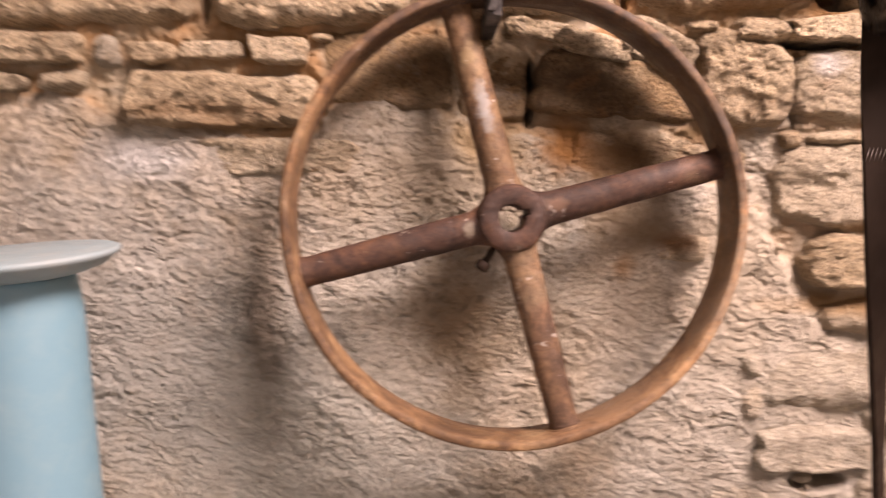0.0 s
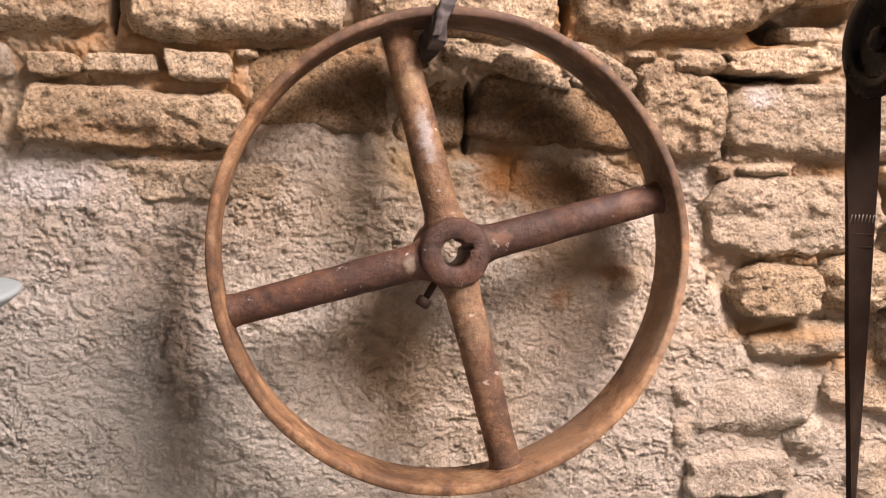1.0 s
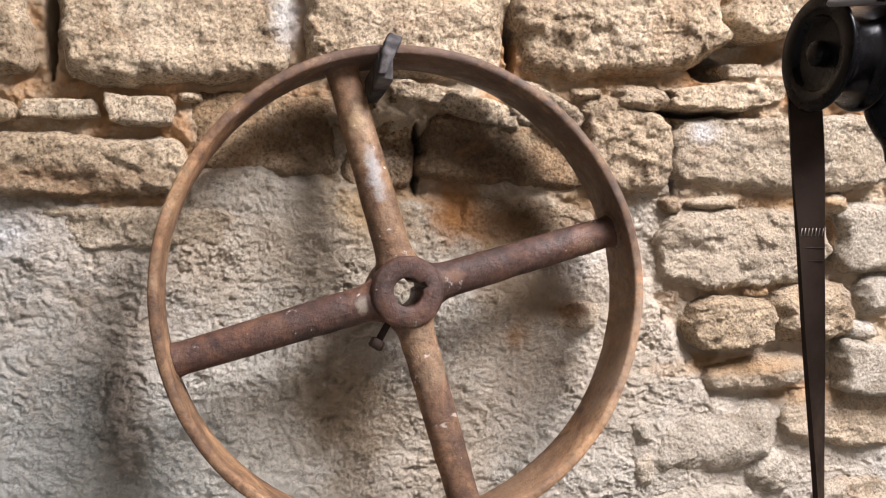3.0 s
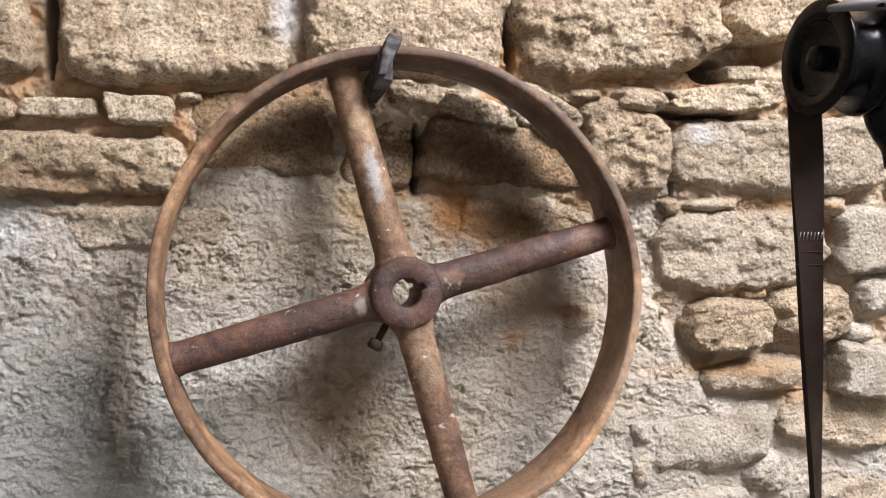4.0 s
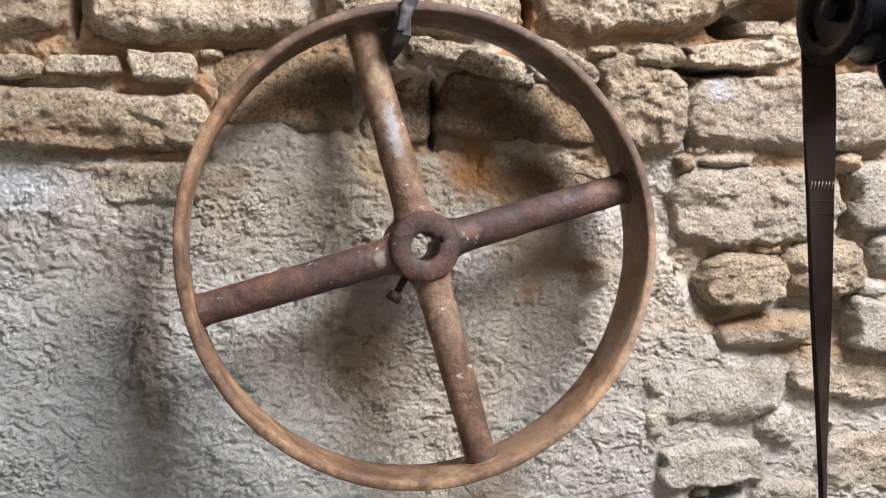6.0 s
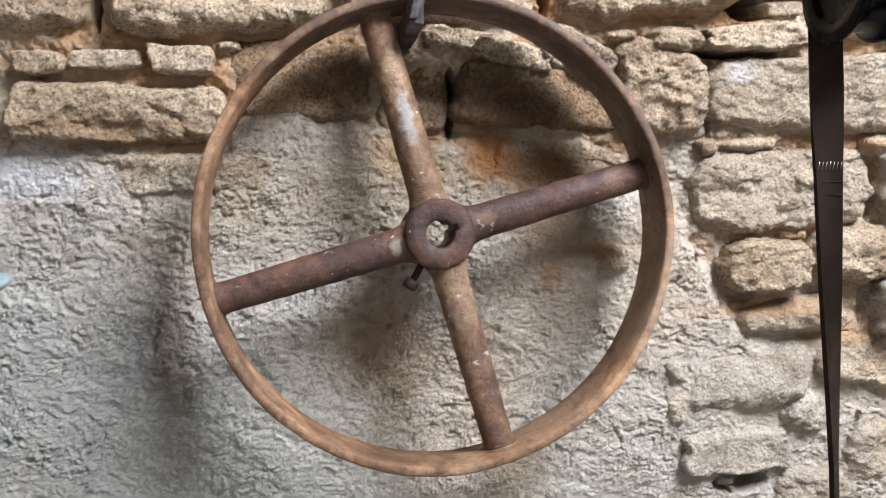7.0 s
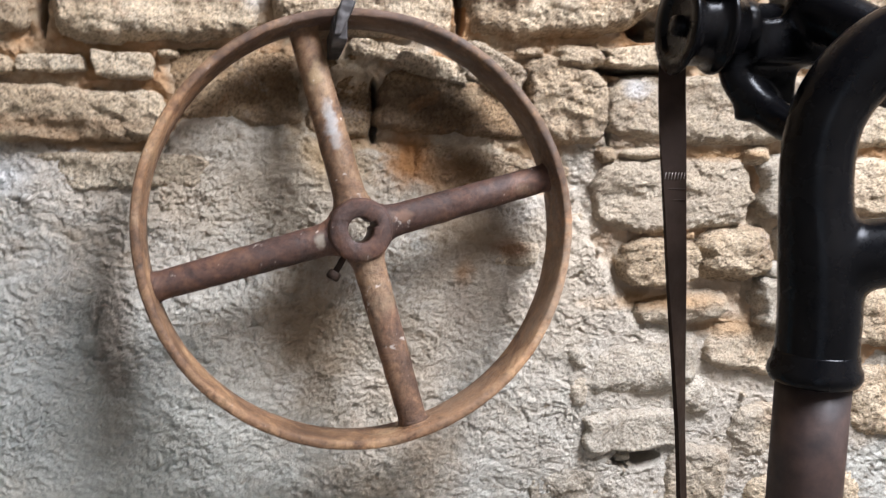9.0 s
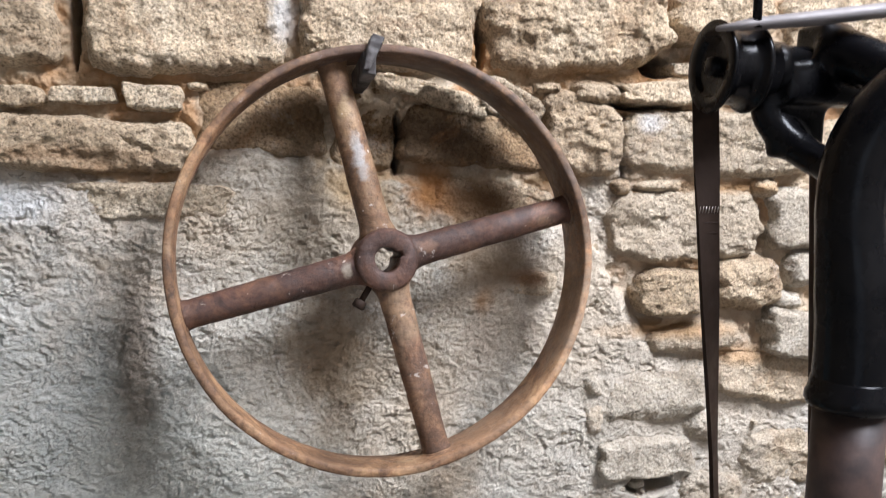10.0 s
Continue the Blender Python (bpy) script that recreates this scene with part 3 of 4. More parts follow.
def stones():
    # top course
    stone(-0.62, -0.326, 1.682, 1.80, 0.012, 6)
    stone(-0.316, -0.100, 1.684, 1.807, 0.014, 6, STONE, 0, 1.0, 0.0, 0.003)
    stone(-0.100, 0.105, 1.700, 1.819, 0.012, 7)
    stone(0.110, 0.337, 1.702, 1.834, 0.019, 5, STONE, 0, 1.25, 0.0, 0.042)
    stone(0.333, 0.470, 1.751, 1.830, 0.014, 5, STONE)
    stone(0.476, 0.760, 1.722, 1.84, 0.010)
    # thin levelling stones
    stone(-0.62, -0.444, 1.644, 1.680, 0.014, 5)
    stone(-0.441, -0.410, 1.640, 1.677, 0.008, 3, STONE_GREY, 6, 0.6)
    stone(-0.397, -0.350, 1.644, 1.671, 0.012, 3.6, STONE, 0, 0.8)
    stone(-0.347, -0.279, 1.650, 1.672, 0.012, 4.5, None, 0, 0.8)
    stone(-0.276, -0.214, 1.647, 1.677, 0.016, 6, None, -1, 0.8)
    stone(-0.213, -0.188, 1.669, 1.681, 0.006, 3)
    stone(0.167, 0.204, 1.682, 1.699, 0.010, 3.2)
    stone(0.212, 0.276, 1.670, 1.703, 0.017, 2.6, STONE, 0, 1.0)
    stone(0.266, 0.388, 1.674, 1.705, 0.017, 4, STONE, 0, 0.9, 0.006, 0.007)
    stone(0.340, 0.382, 1.710, 1.729, 0.000, 5, STONE_PALE, 2, 0.5)
    stone(0.384, 0.412, 1.686, 1.712, 0.006, 4)
    stone(0.412, 0.55, 1.688, 1.720, 0.008, 4)
    stone(0.555, 0.68, 1.680, 1.712, 0.008, 4)
    # second course
    stone(-0.404, -0.203, 1.579, 1.643, 0.017, 6, STONE, 0, 1.2, -0.003)
    stone(-0.497, -0.442, 1.615, 1.642, 0.010, 3, STONE_PALE, 4, 0.9)
    stone(-0.60, -0.505, 1.613, 1.638, 0.008, 3.5, STONE_PALE)
    stone(-0.204, -0.062, 1.600, 1.683, 0.000, 8, STONE_STAINED_SHADED, 0, 0.55)
    stone(-0.058, 0.012, 1.588, 1.686, -0.002, 8, STONE_STAINED_SHADED, 2, 0.4)
    stone(0.017, 0.200, 1.594, 1.664, 0.004, 4.6, STONE_STAINED_SHADED, -2, 0.45, -0.006)
    stone(-0.014, 0.060, 1.674, 1.699, 0.008, 4, STONE, -8, 1.6)
    stone(0.036, 0.120, 1.656, 1.684, 0.010, 4, STONE, -14, 1.5)
    stone(0.100, 0.190, 1.646, 1.694, 0.006, 4, STONE_PALE, -24, 1.2)
    stone(0.180, 0.287, 1.586, 1.682, 0.016, 4.2, STONE, -3, 1.25, -0.008, 0.004)
    stone(0.281, 0.530, 1.593, 1.676, 0.015, 5.5, STONE_PALE, 0, 0.85, 0.0035)
    stone(0.538, 0.74, 1.590, 1.676, 0.010, 5)
    # strip of small pieces
    stone(0.268, 0.297, 1.567, 1.590, 0.010, 2.4, STONE_DEEP, 0, 0.7)
    stone(0.297, 0.361, 1.572, 1.590, 0.008, 3, STONE, 0, 0.7, 0.003)
    stone(0.452, 0.492, 1.566, 1.597, 0.014, 3, STONE, 0, 0.7)
    stone(0.052, 0.204, 1.516, 1.588, 0.000, 4.5, STONE, -3, 0.7)
    # third course
    stone(0.266, 0.466, 1.489, 1.578, 0.009, 4, STONE_PALE, 0, 1.15, 0.004)
    stone(0.476, 0.572, 1.502, 1.583, 0.014, 6.5, STONE_GREY, 3, 0.4)
    stone(0.580, 0.77, 1.51, 1.580, 0.012, 4.5)
    # round fieldstones
    stone(0.301, 0.401, 1.422, 1.485, 0.024, 3.4, STONE_DEEP, 0, 1.1, 0.002, -0.002)
    stone(0.364, 0.400, 1.476, 1.496, 0.008, 2.6, STONE, 0, 0.6)
    stone(0.398, 0.504, 1.426, 1.498, 0.026, 3.0, STONE_DEEP, 0, 1.2)
    stone(0.502, 0.575, 1.455, 1.506, 0.014, 3, STONE_GREY)
    stone(0.60, 0.74, 1.43, 1.50, 0.012, 3.5)
    stone(0.150, 0.206, 1.448, 1.480, 0.010, 4, STONE, 0, 0.8)
    stone(0.490, 0.530, 1.426, 1.455, 0.016, 2.6, STONE_GREY, 0, 0.5)
    stone(0.322, 0.450, 1.374, 1.416, 0.014, 3.0, STONE, 3, 0.8, 0.006)
    stone(0.478, 0.574, 1.368, 1.430, 0.024, 7, STONE_GREY, -6, 0.3)
    stone(0.60, 0.72, 1.34, 1.42, 0.012, 4)
    # flat pale stones bedded in lime
    stone(0.262, 0.420, 1.285, 1.366, 0.0145, 3.2, STONE_GREY, 3, 0.4, 0.006, 0.008)
    stone(0.242, 0.272, 1.320, 1.360, 0.012, 3.0, STONE_GREY, 14, 1.0)
    stone(0.245, 0.277, 1.276, 1.322, 0.012, 3.0, STONE_PALE, 4, 1.0)
    stone(0.381, 0.444, 1.257, 1.316, 0.009, 3.2, STONE_GREY)
    stone(0.420, 0.580, 1.308, 1.376, 0.005, 3.4, STONE, -6, 0.9)
    stone(0.262, 0.397, 1.217, 1.276, 0.015, 3.5, STONE_GREY, 2, 0.55)
    stone(0.455, 0.60, 1.200, 1.276, 0.008, 3.6, STONE_PALE)
    stone(0.160, 0.236, 1.250, 1.300, 0.004, 3.2, STONE, 8, 0.7)
    stone(0.203, 0.290, 1.150, 1.206, 0.008, 3.5, STONE_GREY)
    stone(0.375, 0.47, 1.14, 1.225, 0.010, 3.5, STONE_PALE)
    stone(0.62, 0.76, 1.22, 1.32, 0.010, 4)
    stone(0.48, 0.66, 1.09, 1.19, 0.010, 4)
    stone(0.160, 0.262, 1.355, 1.390, 0.003, 3.2, STONE, -6, 0.7)
    # low strip of stone at the head of the plaster
    stone(-0.358, -0.160, 1.532, 1.575, 0.005, 4.5, STONE_PALE, 0, 1.0)
    # rubble and crumbs bedded in the joints
    rnd = random.Random(41)
    taken = [(o.location.x, o.location.z, o.dimensions.x / 2, o.dimensions.z / 2) for o in wall.children]
    for x0, x1, z0, z1, count in ((0.208, 0.285, 1.37, 1.585, 34), (0.20, 0.62, 1.12, 1.385, 60), (0.27, 0.60, 1.38, 1.60, 46), (-0.45, -0.2, 1.545, 1.70, 14), (0.14, 0.42, 1.66, 1.72, 16)):
        for i in range(count):
            x, z, w = rnd.uniform(x0, x1), rnd.uniform(z0, z1), rnd.choice((0.009, 0.012, 0.016, 0.022, 0.028))
            h = w * rnd.uniform(0.55, 0.95)
            if any(abs(x - a) < b + w * 0.2 and abs(z - c) < d + h * 0.2 for a, c, b, d in taken):
                continue
            taken.append((x, z, w / 2, h / 2))
            stone(x - w / 2, x + w / 2, z - h / 2, z + h / 2, rnd.uniform(0.001, 0.007), rnd.choice((2.4, 3.0, 4.0)),
                  rnd.choice((STONE, STONE_PALE, STONE_PALE, STONE_GREY, STONE_DEEP)), rnd.uniform(-25, 25), 0.6)
    # courses above the view
    for x in (-0.6, -0.3, -0.02, 0.27, 0.56):
        stone(x, x + 0.27, 1.835, 1.95, 0.010)


# ---- rusty pulley wheel ----
FRONT = Vector((-0.0066, 0.8083, 1.5031))
AXIS = Vector((0.026, -1.0, 0.111)).normalized()
R, HALF = 0.2172, 0.031


def wheel():
    """Local z is the axle, towards the viewer; local x to the right."""
    right = Vector((0, 0, 1)).cross(AXIS).normalized()
    up = AXIS.cross(right)
    m = Matrix((right, up, AXIS)).transposed().to_4x4()
    m.translation = FRONT - AXIS * HALF
    thing = new("pulley_wheel")
    thing.matrix_world = m
    tagged(thing, "rusty iron belt pulley with four spokes hung on the wall", "wheel")
    # rim: broad flat band, thicker towards the middle, with a worn lip
    prof = [(R - 0.0086, HALF - 0.0016), (R - 0.0070, HALF), (R - 0.0014, HALF), (R, HALF - 0.0014), (R + 0.001, 0.0), (R, -HALF + 0.0014), (R - 0.0012, -HALF),
            (R - 0.0060, -HALF), (R - 0.0074, -HALF + 0.0012), (R - 0.0090, -0.008), (R - 0.0094, 0.0), (R - 0.0092, 0.008)]
    bm = bmesh.new()
    lathe(bm, prof, None, 200, True)
    for v in bm.verts:
        a = math.atan2(v.co.y, v.co.x)
        k = 1 + 0.0022 * math.sin(3 * a + 1.0) + 0.0014 * math.sin(7 * a) + 0.0012 * noise.noise(v.co * 40)
        v.co.x *= k
        v.co.y *= k
        v.co.z += 0.0012 * noise.noise(v.co * 25) + 0.0007 * noise.noise(v.co * 120)
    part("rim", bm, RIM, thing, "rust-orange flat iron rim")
    # hub with a keyed bore
    bm = bmesh.new()
    ro, ri, hz0, hz1, n = 0.0325, 0.0128, -0.043, 0.020, 72
    loops = []
    for r, z, inner in ((ri, hz0, 1), (ro - 0.002, hz0, 0), (ro, hz0 + 0.003, 0), (ro, hz1 - 0.004, 0), (ro - 0.003, hz1, 0), (ri + 0.0012, hz1, 1), (ri, hz1 - 0.0012, 1)):
        ring = []
        for i in range(n):
            a = 2 * math.pi * i / n
            key = 1 + (0.34 if inner and abs(a - 0.45) < 0.24 else 0)
            ring.append(bm.verts.new((r * key * math.cos(a), r * key * math.sin(a), z)))
        loops.append(ring)
    for a, b in zip(loops, loops[1:] + loops[:1]):
        for i in range(n):
            j = (i + 1) % n
            bm.faces.new((a[i], a[j], b[j], b[i]))
    bmesh.ops.recalc_face_normals(bm, faces=bm.faces)
    for v in bm.verts:
        v.co += 0.0008 * Vector((noise.noise(v.co * 60), noise.noise(v.co * 60 + Vector((9, 0, 0))), 0))
    part("hub", bm, SPOKE, thing, "rusty hub with a keyed bore")
    # spokes
    for angle, material, label in ((15.5, SPOKE, ""), (105.5, SPOKE_WORN, "spoke worn to bare pale metal"), (195.5, SPOKE, ""), (285.5, SPOKE_BROWN, "")):
        d = Vector((math.cos(radians(angle)), math.sin(radians(angle)), 0))
        bm = bmesh.new()
        pts, rad = [], []
        for i in range(33):
            t = i / 32
            pts.append(d * (0.026 + t * (R - 0.0075 - 0.026)))
            flare = 0.0045 * max(0, 1 - t / 0.09) ** 2 + 0.0035 * max(0, (t - 0.94) / 0.06) ** 2
            rad.append(0.0166 - 0.0022 * t + flare)
        tube(bm, pts, rad, 28, 0.86, (0, 0, 1))
        for v in bm.verts:
            v.co += 0.0006 * Vector((noise.noise(v.co * 70), noise.noise(v.co * 70 + Vector((5, 1, 0))), noise.noise(v.co * 70 + Vector((0, 7, 3)))))
        part("spoke", bm, material, thing, label)
        # weld bead where the spoke meets the rim
        bm = bmesh.new()
        side = Vector((-d.y, d.x, 0))
        ring = [d * (R - 0.0085) + 0.0165 * (math.cos(a) * side + 0.86 * math.sin(a) * Vector((0, 0, 1))) for a in [2 * math.pi * k / 28 for k in range(29)]]
        tube(bm, ring, [0.0026 + 0.0014 * noise.noise(p * 160) for p in ring], 8, 1.0, d)
        part("weld", bm, RIM, thing)
    # set screw in the hub, with its square head
    d = Vector((math.cos(radians(240)), math.sin(radians(240)), 0))
    bm = bmesh.new()
    tube(bm, [d * 0.028 + Vector((0, 0, 0.004)), d * 0.049 + Vector((0, 0, 0.004))], [0.0033, 0.0033], 12)
    tube(bm, [d * 0.048 + Vector((0, 0, 0.004)), d * 0.050 + Vector((0, 0, 0.004)), d * 0.056 + Vector((0, 0, 0.004)), d * 0.0575 + Vector((0, 0, 0.004))], [0.0055, 0.0068, 0.0068, 0.005], 6)
    part("set_screw", bm, LEATHER, thing, "dark rusty set screw")
    return m


def spike(m):
    """The flat forged wall spike on which the rim hangs; its end turns up in front of the rim."""
    line = [(-0.0215, R - 0.0225, -0.085, 0.006, 0.0115), (-0.0210, R - 0.0225, -0.02, 0.0065, 0.0118), (-0.0208, R - 0.0225, HALF - 0.004, 0.0075, 0.0118),
            (-0.0205, R - 0.0215, HALF + 0.0035, 0.0066, 0.0110)]
    bm = bmesh.new()
    last = None

    def ring(corners):
        nonlocal last
        now = [bm.verts.new(m @ Vector(c)) for c in corners]
        if last:
            for k in range(4):
                bm.faces.new((last[k], last[(k + 1) % 4], now[(k + 1) % 4], now[k]))
        else:
            bm.faces.new(now)
        last = now
    for x, y, z, hw, hh in line:
        ring([(x - hw, y - hh, z), (x + hw, y - hh, z), (x + hw, y + hh, z), (x - hw, y + hh, z)])
    bm.faces.new(last)
    last = None
    for t in range(6):
        k = t / 5
        x, y, hw = -0.0245 + 0.0120 * k, R - 0.0290 + 0.0355 * k, 0.0040 + 0.0062 * k - 0.0030 * k ** 4
        z0, z1 = HALF + 0.0032, HALF + 0.0090 - 0.0015 * k
        ring([(x - hw, y - 0.001 * k, z0), (x + hw, y, z0), (x + 0.8 * hw, y - 0.003 * k, z1), (x - 0.7 * hw, y + 0.002 * k, z1)])
    bm.faces.new(last)
    bmesh.ops.recalc_face_normals(bm, faces=bm.faces)
    bmesh.ops.bevel(bm, geom=bm.edges[:], offset=0.0014, segments=2, affect="EDGES", profile=0.5)
    bmesh.ops.subdivide_edges(bm, edges=bm.edges[:], cuts=1, use_grid_fill=True)
    for v in bm.verts:
        v.co += 0.0011 * Vector((noise.noise(v.co * 130), noise.noise(v.co * 130 + Vector((4, 0, 0))), noise.noise(v.co * 130 + Vector((0, 4, 0)))))
    ob = part("wall_spike", bm, GALV, None, smooth=False)
    tagged(ob, "dark grey forged wall spike bent up in front of the rim", "spike")


# ---- belt-driven machine ----
def machine():
    thing = new("treadle_machine")
    thing.location = (0.2325, 0.435, 0)
    tagged(thing, "black cast-iron belt-driven machine on a brown steel post", "machine")
    o = Vector((0.2325, 0.435, 0))

    def add(name, bm, material, parent=thing, label=""):
        for v in bm.verts:
            v.co -= o
        return part(name, bm, material, parent, label)
    px, py = o.x, o.y
    bm = bmesh.new()
    lathe(bm, [(0.0, 0.012), (0.0208, 0.012), (0.0215, 0.4), (0.0215, 1.40), (0.0215, 1.462)][1:], Matrix.Translation((px, py, 0)), 40)
    add("post", bm, POST, thing, "bare brown steel post")
    bm = bmesh.new()
    lathe(bm, [(0.20, 0.0), (0.205, 0.006), (0.20, 0.014), (0.06, 0.026), (0.035, 0.05), (0.03, 0.08), (0.0205, 0.082)], Matrix.Translation((px, py, 0)), 48)
    add("foot", bm, BLACK)
    # collar and body
    bm = bmesh.new()
    lathe(bm, [(0.0215, 1.456), (0.0252, 1.4572), (0.0270, 1.461), (0.0266, 1.4650), (0.0250, 1.468), (0.0242, 1.474), (0.0230, 1.476)], Matrix.Translation((px, py, 0)), 48)
    add("collar", bm, BLACK)
    ex = Vector((0.93, -0.36, 0)).normalized()

    def at(u, z, depth=0.0):
        return Vector((px, py, z)) + ex * u + Vector((0.36, 0.93, 0)) * depth
    bm = bmesh.new()
    line = glide([at(0, 1.458), at(0, 1.50), at(-0.003, 1.535), at(-0.007, 1.562), at(-0.008, 1.590), at(-0.004, 1.615), at(0.009, 1.637), at(0.034, 1.656), at(0.10, 1.680), at(0.22, 1.690)], 8)
    tube(bm, line, [float(np.interp(i, [0, 14, 24, 34, 50, 80], [0.0238, 0.0236, 0.0205, 0.0205, 0.022, 0.024])) for i in range(len(line))], 28)
    line = glide([at(-0.004, 1.524), at(0.03, 1.535), at(0.08, 1.538), at(0.15, 1.54), at(0.24, 1.55)], 8)
    tube(bm, line, [0.0215 - 0.001 * min(1, i / 10) for i in range(len(line))], 24)
    tube(bm, glide([at(0.24, 1.54), at(0.26, 1.60), at(0.245, 1.69)], 6), [0.028] * 13, 20)
    # curved bracket that carries the shaft, its web and the bearing block
    line = glide([at(0.002, 1.586), Vector((0.238, 0.462, 1.601)), Vector((0.236, 0.482, 1.607)), Vector((0.229, 0.500, 1.617)), Vector((0.219, 0.511, 1.630)), Vector((0.2125, 0.515, 1.644)), Vector((0.214, 0.516, 1.660))], 6)
    tube(bm, line, [0.0105 + 0.0012 * math.sin(math.pi * i / 36) for i in range(len(line))], 18)
    box(bm, 0.214, 0.254, 0.507, 0.517, 1.610, 1.655)
    box(bm, 0.217, 0.286, 0.496, 0.532, 1.647, 1.676)
    box(bm, 0.240, 0.264, 0.498, 0.530, 1.665, 1.702)
    line = glide([Vector((0.250, 0.508, 1.686)), Vector((0.263, 0.484, 1.674)), Vector((0.277, 0.455, 1.654)), at(0.028, 1.630)], 6)
    tube(bm, line, [0.017] * len(line), 18)
    body = add("frame", bm, BLACK, thing, "glossy black curved cast-iron frame")
    rm = body.modifiers.new("blend", "REMESH")
    rm.mode, rm.voxel_size, rm.use_smooth_shade = "VOXEL", 0.003, True
    sm = body.modifiers.new("soften", "SMOOTH")
    sm.factor, sm.iterations = 0.5, 12
    # shaft with its flanged pulley, axis along x
    cx, cy, cz = 0.169, 0.515, 1.670
    turn = Matrix.Translation((cx, cy, cz)) @ Matrix.Rotation(radians(90), 4, "Y") @ Matrix.Diagonal((0.88, 0.88, 1, 1))
    bm = bmesh.new()
    lathe(bm, [(0.006, 0.0040), (0.0205, 0.0036), (0.0222, 0.0030), (0.0230, 0.0008), (0.0238, 0.0), (0.0343, 0.0), (0.0352, 0.0008), (0.0352, 0.0022), (0.0344, 0.0030), (0.0302, 0.0042), (0.0286, 0.010), (0.0284, 0.018), (0.0292, 0.0235), (0.0326, 0.0255), (0.0340, 0.0262), (0.0344, 0.0270), (0.0344, 0.0286), (0.0336, 0.0294), (0.024, 0.031), (0.022, 0.043), (0.02, 0.043)], turn, 56)
    add("pulley", bm, BLACK, thing, "flanged black pulley")
    bm = bmesh.new()
    lathe(bm, [(0.0045, -0.0022), (0.0068, -0.0014), (0.0078, 0.0004), (0.0078, 0.012), (0.012, 0.013), (0.012, 0.10), (0.010, 0.102)], turn, 32)
    bmesh.ops.recalc_face_normals(bm, faces=bm.faces)
    add("shaft_nut", bm, BLACK)
    bm = bmesh.new()
    lathe(bm, [(0.016, 0.040), (0.0205, 0.041), (0.0215, 0.043), (0.0215, 0.050), (0.0190, 0.052), (0.0190, 0.070), (0.016, 0.072)], turn, 48)
    add("gear_hub", bm, BLACK)
    bm = bmesh.new()
    lathe(bm, [(0.0210, 0.0335), (0.0222, 0.0340), (0.0222, 0.0365), (0.0210, 0.0370)], turn, 48)
    add("ring", bm, POST, thing, "worn bare steel ring")
    # flat steel bar above the shaft
    bm = bmesh.new()
    tube(bm, [Vector((0.158, 0.490, 1.6905)), Vector((0.182, 0.488, 1.6945)), Vector((0.223, 0.485, 1.7000)), Vector((0.40, 0.47, 1.7270))], [0.0020, 0.0052, 0.0062, 0.0066], 4, 0.8)
    add("lever_bar", bm, STEEL, thing, "bare grey steel lever bar")
    bm = bmesh.new()
    tube(bm, [Vector((0.1845, 0.487, 1.692)), Vector((0.1840, 0.487, 1.720)), Vector((0.1836, 0.487, 1.80))], [0.0030, 0.0028, 0.0028], 12)
    add("rod", bm, BLACK, thing, "thin black upright rod")
    # narrow strap that runs down behind the post
    bm = bmesh.new()
    tube(bm, [Vector((0.253, 0.522, 1.655)), Vector((0.259, 0.520, 1.563)), Vector((0.273, 0.520, 1.374)), Vector((0.308, 0.52, 0.92)), Vector((0.340, 0.52, 0.5))], [0.0045] * 5, 8, 0.3, (1, 0, 0))
    add("strap", bm, LEATHER, thing, "narrow dark leather strap")

    # belt: round the pulley, then down with a quarter twist
    bm = bmesh.new()
    w, thick = 0.0178, 0.0028
    mid = cx + 0.0045 + w / 2

    def belt_at(s):
        z = cz - 1.1 * s
        fall = max(0.0, 1.655 - z)
        lead = min(1.0, s / 0.045)
        return Vector((mid + (0.1743 - mid) * lead + 0.090 * min(fall, 0.6), cy + 0.0285 + (0.530 - cy - 0.0285) * lead, z))
    rows = []
    for i in range(49):
        a = radians(105 + 75 * i / 48)
        n = Vector((0, -math.cos(a), math.sin(a)))
        rows.append((Vector((mid, cy, cz)) + n * 0.0285, Vector((1, 0, 0)), n))
    for i in range(1, 301):
        s = i / 300
        turned = radians(np.interp(s, [0, 0.045, 0.093, 0.147, 0.21, 0.25, 1], [-25, -17, 8, 21, 40, 49, 54]))
        p = belt_at(s)
        rows.append((p, Vector((math.cos(turned), math.sin(turned), 0)), Vector((-math.sin(turned), math.cos(turned), 0))))
    last = None
    for p, side, n in rows:
        quad = [bm.verts.new(p + side * a * w / 2 + n * b * thick / 2) for a, b in ((-1, -1), (1, -1), (1, 1), (-1, 1))]
        if last:
            for k in range(4):
                bm.faces.new((last[k], last[(k + 1) % 4], quad[(k + 1) % 4], quad[k]))
                bm.edges.get((last[k], quad[k])).smooth = False
        else:
            bm.faces.new(quad)
        last = quad
    bm.faces.new(last)
    bmesh.ops.recalc_face_normals(bm, faces=bm.faces)
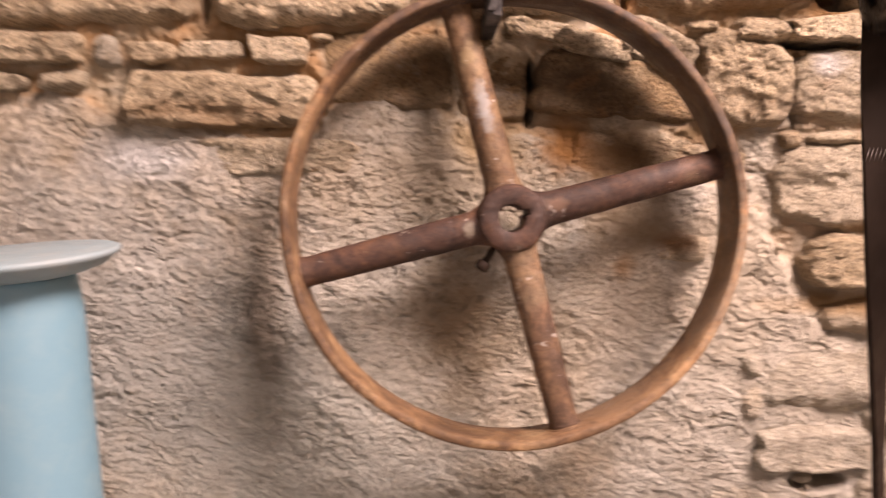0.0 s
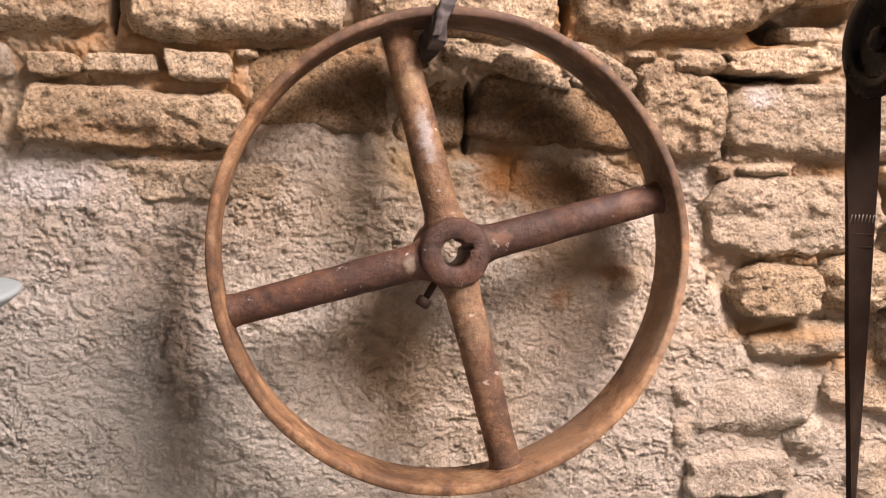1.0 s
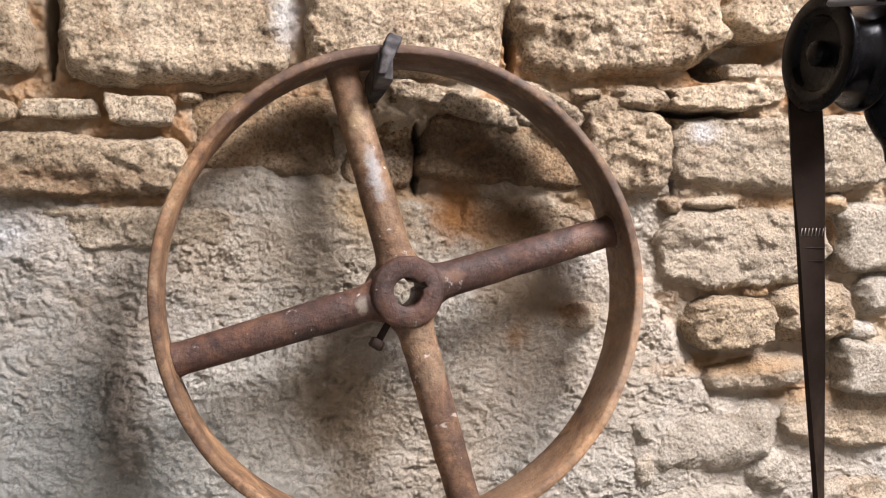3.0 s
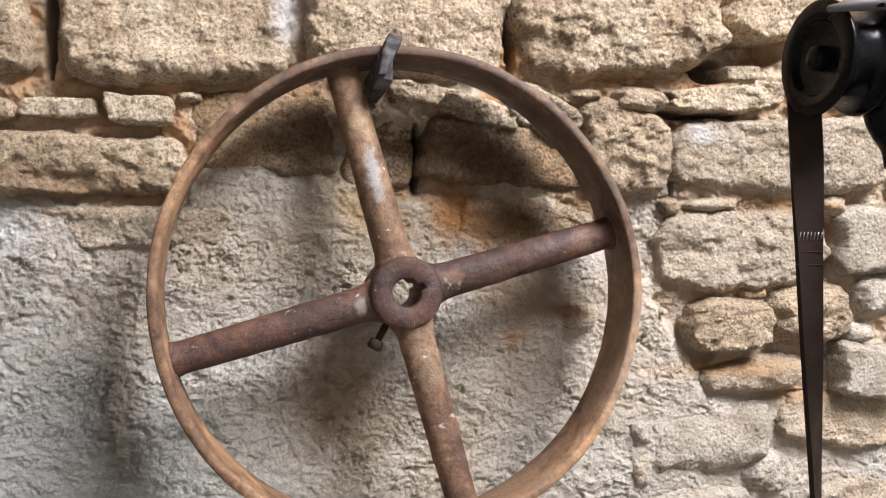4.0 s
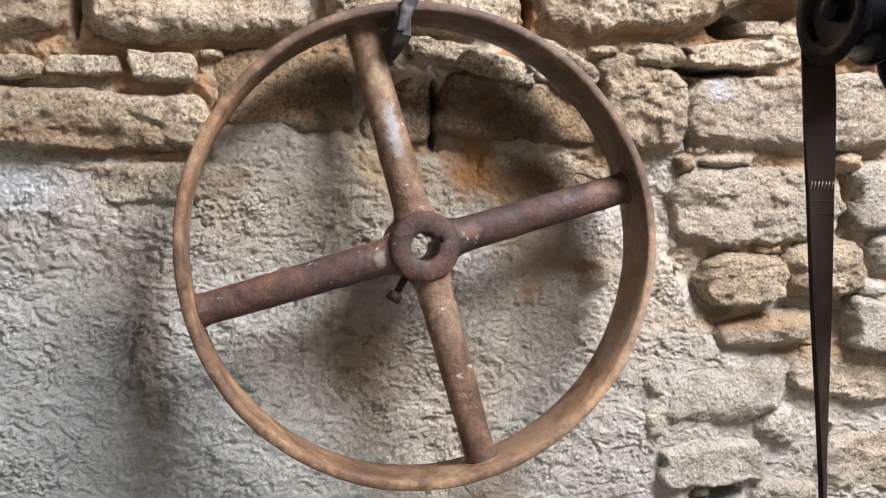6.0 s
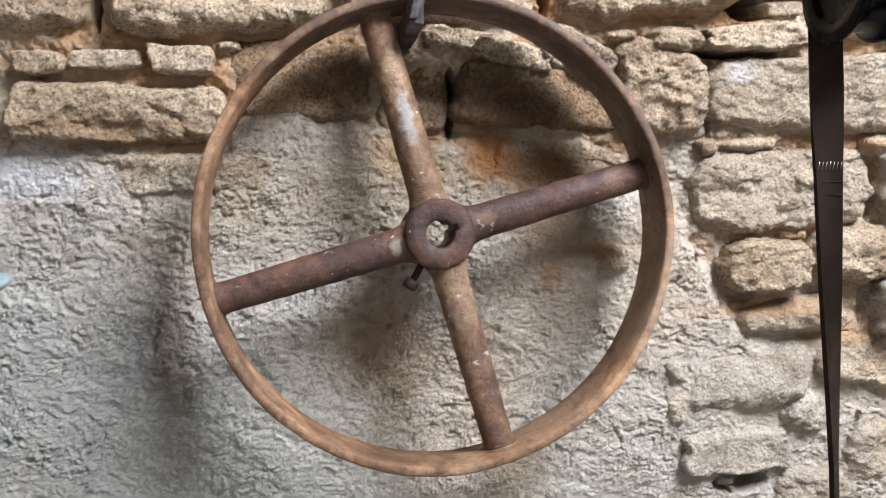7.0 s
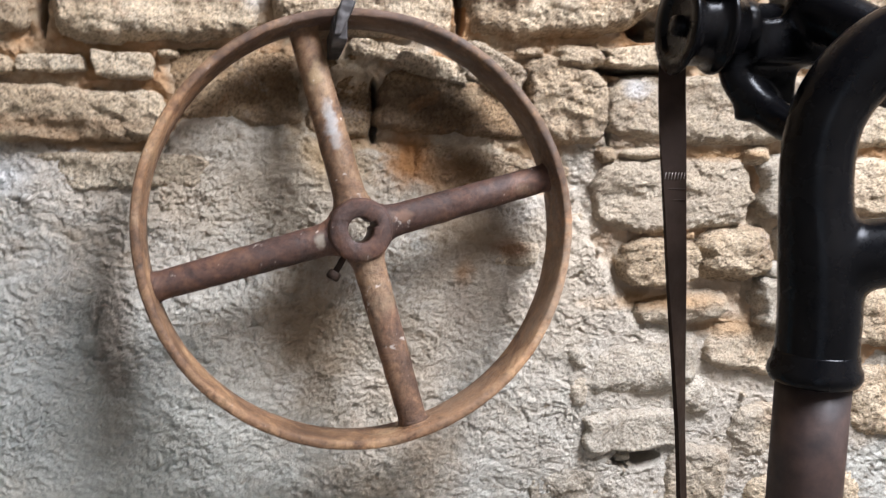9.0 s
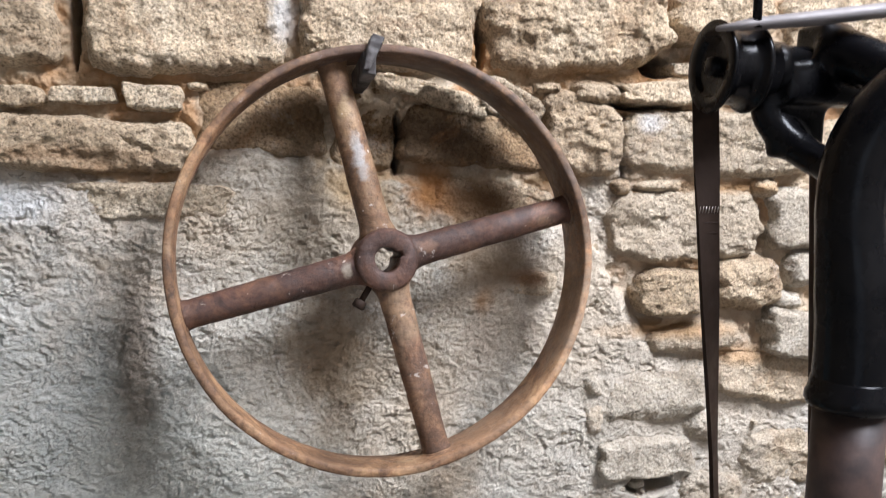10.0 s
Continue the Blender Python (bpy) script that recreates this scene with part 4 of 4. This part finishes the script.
    belt = part("drive_belt", bm, LEATHER)
    tagged(belt, "dark brown leather drive belt with wire lacing, twisting downward", "belt")
    # wire lacing of the joint
    zj = 1.573
    s = (cz - zj) / 1.1
    p = belt_at(s)
    turned = radians(np.interp(s, [0, 0.045, 0.093, 0.147, 0.21, 0.25, 1], [-25, -17, 8, 21, 40, 49, 54]))
    side, n = Vector((math.cos(turned), math.sin(turned), 0)), Vector((-math.sin(turned), math.cos(turned), 0))
    for k in range(7):
        bm = bmesh.new()
        c = p + side * ((k - 3) / 7.4 * w) - n * (thick / 2 + 0.0003)
        tube(bm, [c + Vector((0.0004, 0, 0.0022)), c - Vector((0.0004, 0, 0.0022))], [0.00030] * 2, 6)
        part("lacing_hook", bm, STITCH, belt)
    bm = bmesh.new()
    c = p - Vector((0, 0, 0.009))
    for a in range(2):
        q = c - Vector((0, 0, 0.0075 * a))
        tube(bm, [q - side * w * 0.5 - n * (thick / 2), q + side * w * 0.5 - n * (thick / 2)], [0.0005] * 2, 6)
    part("lacing_seam", bm, LEATHER, belt)


# ---- pale blue pedestal bin ----
def blue_can():
    x, y = -0.446, 0.764
    thing = new("blue_can")
    thing.location = (x, y, 0)
    tagged(thing, "tall tapered pale blue metal can with a greyed lid", "can")
    bm = bmesh.new()
    lathe(bm, [(0.130, 0.0), (0.128, 0.02), (0.100, 0.6), (0.060, 1.20), (0.0505, 1.42), (0.047, 1.445), (0.046, 1.453)], None, 72)
    part("body", bm, BLUE, thing)
    bm = bmesh.new()
    lathe(bm, [(0.046, 1.450), (0.056, 1.4505), (0.070, 1.455), (0.0825, 1.4635), (0.0850, 1.4665), (0.0846, 1.4690), (0.0815, 1.4703), (0.02, 1.471), (0.002, 1.471)], None, 72)
    bmesh.ops.rotate(bm, verts=bm.verts, cent=(0, 0, 1.46), matrix=Matrix.Rotation(radians(-4), 3, "Y"))
    part("lid", bm, BLUE_GREY, thing, "greyed pale blue round lid, slightly tilted")


wheel_pose = wheel()
spike(wheel_pose)
machine()
blue_can()
stones()
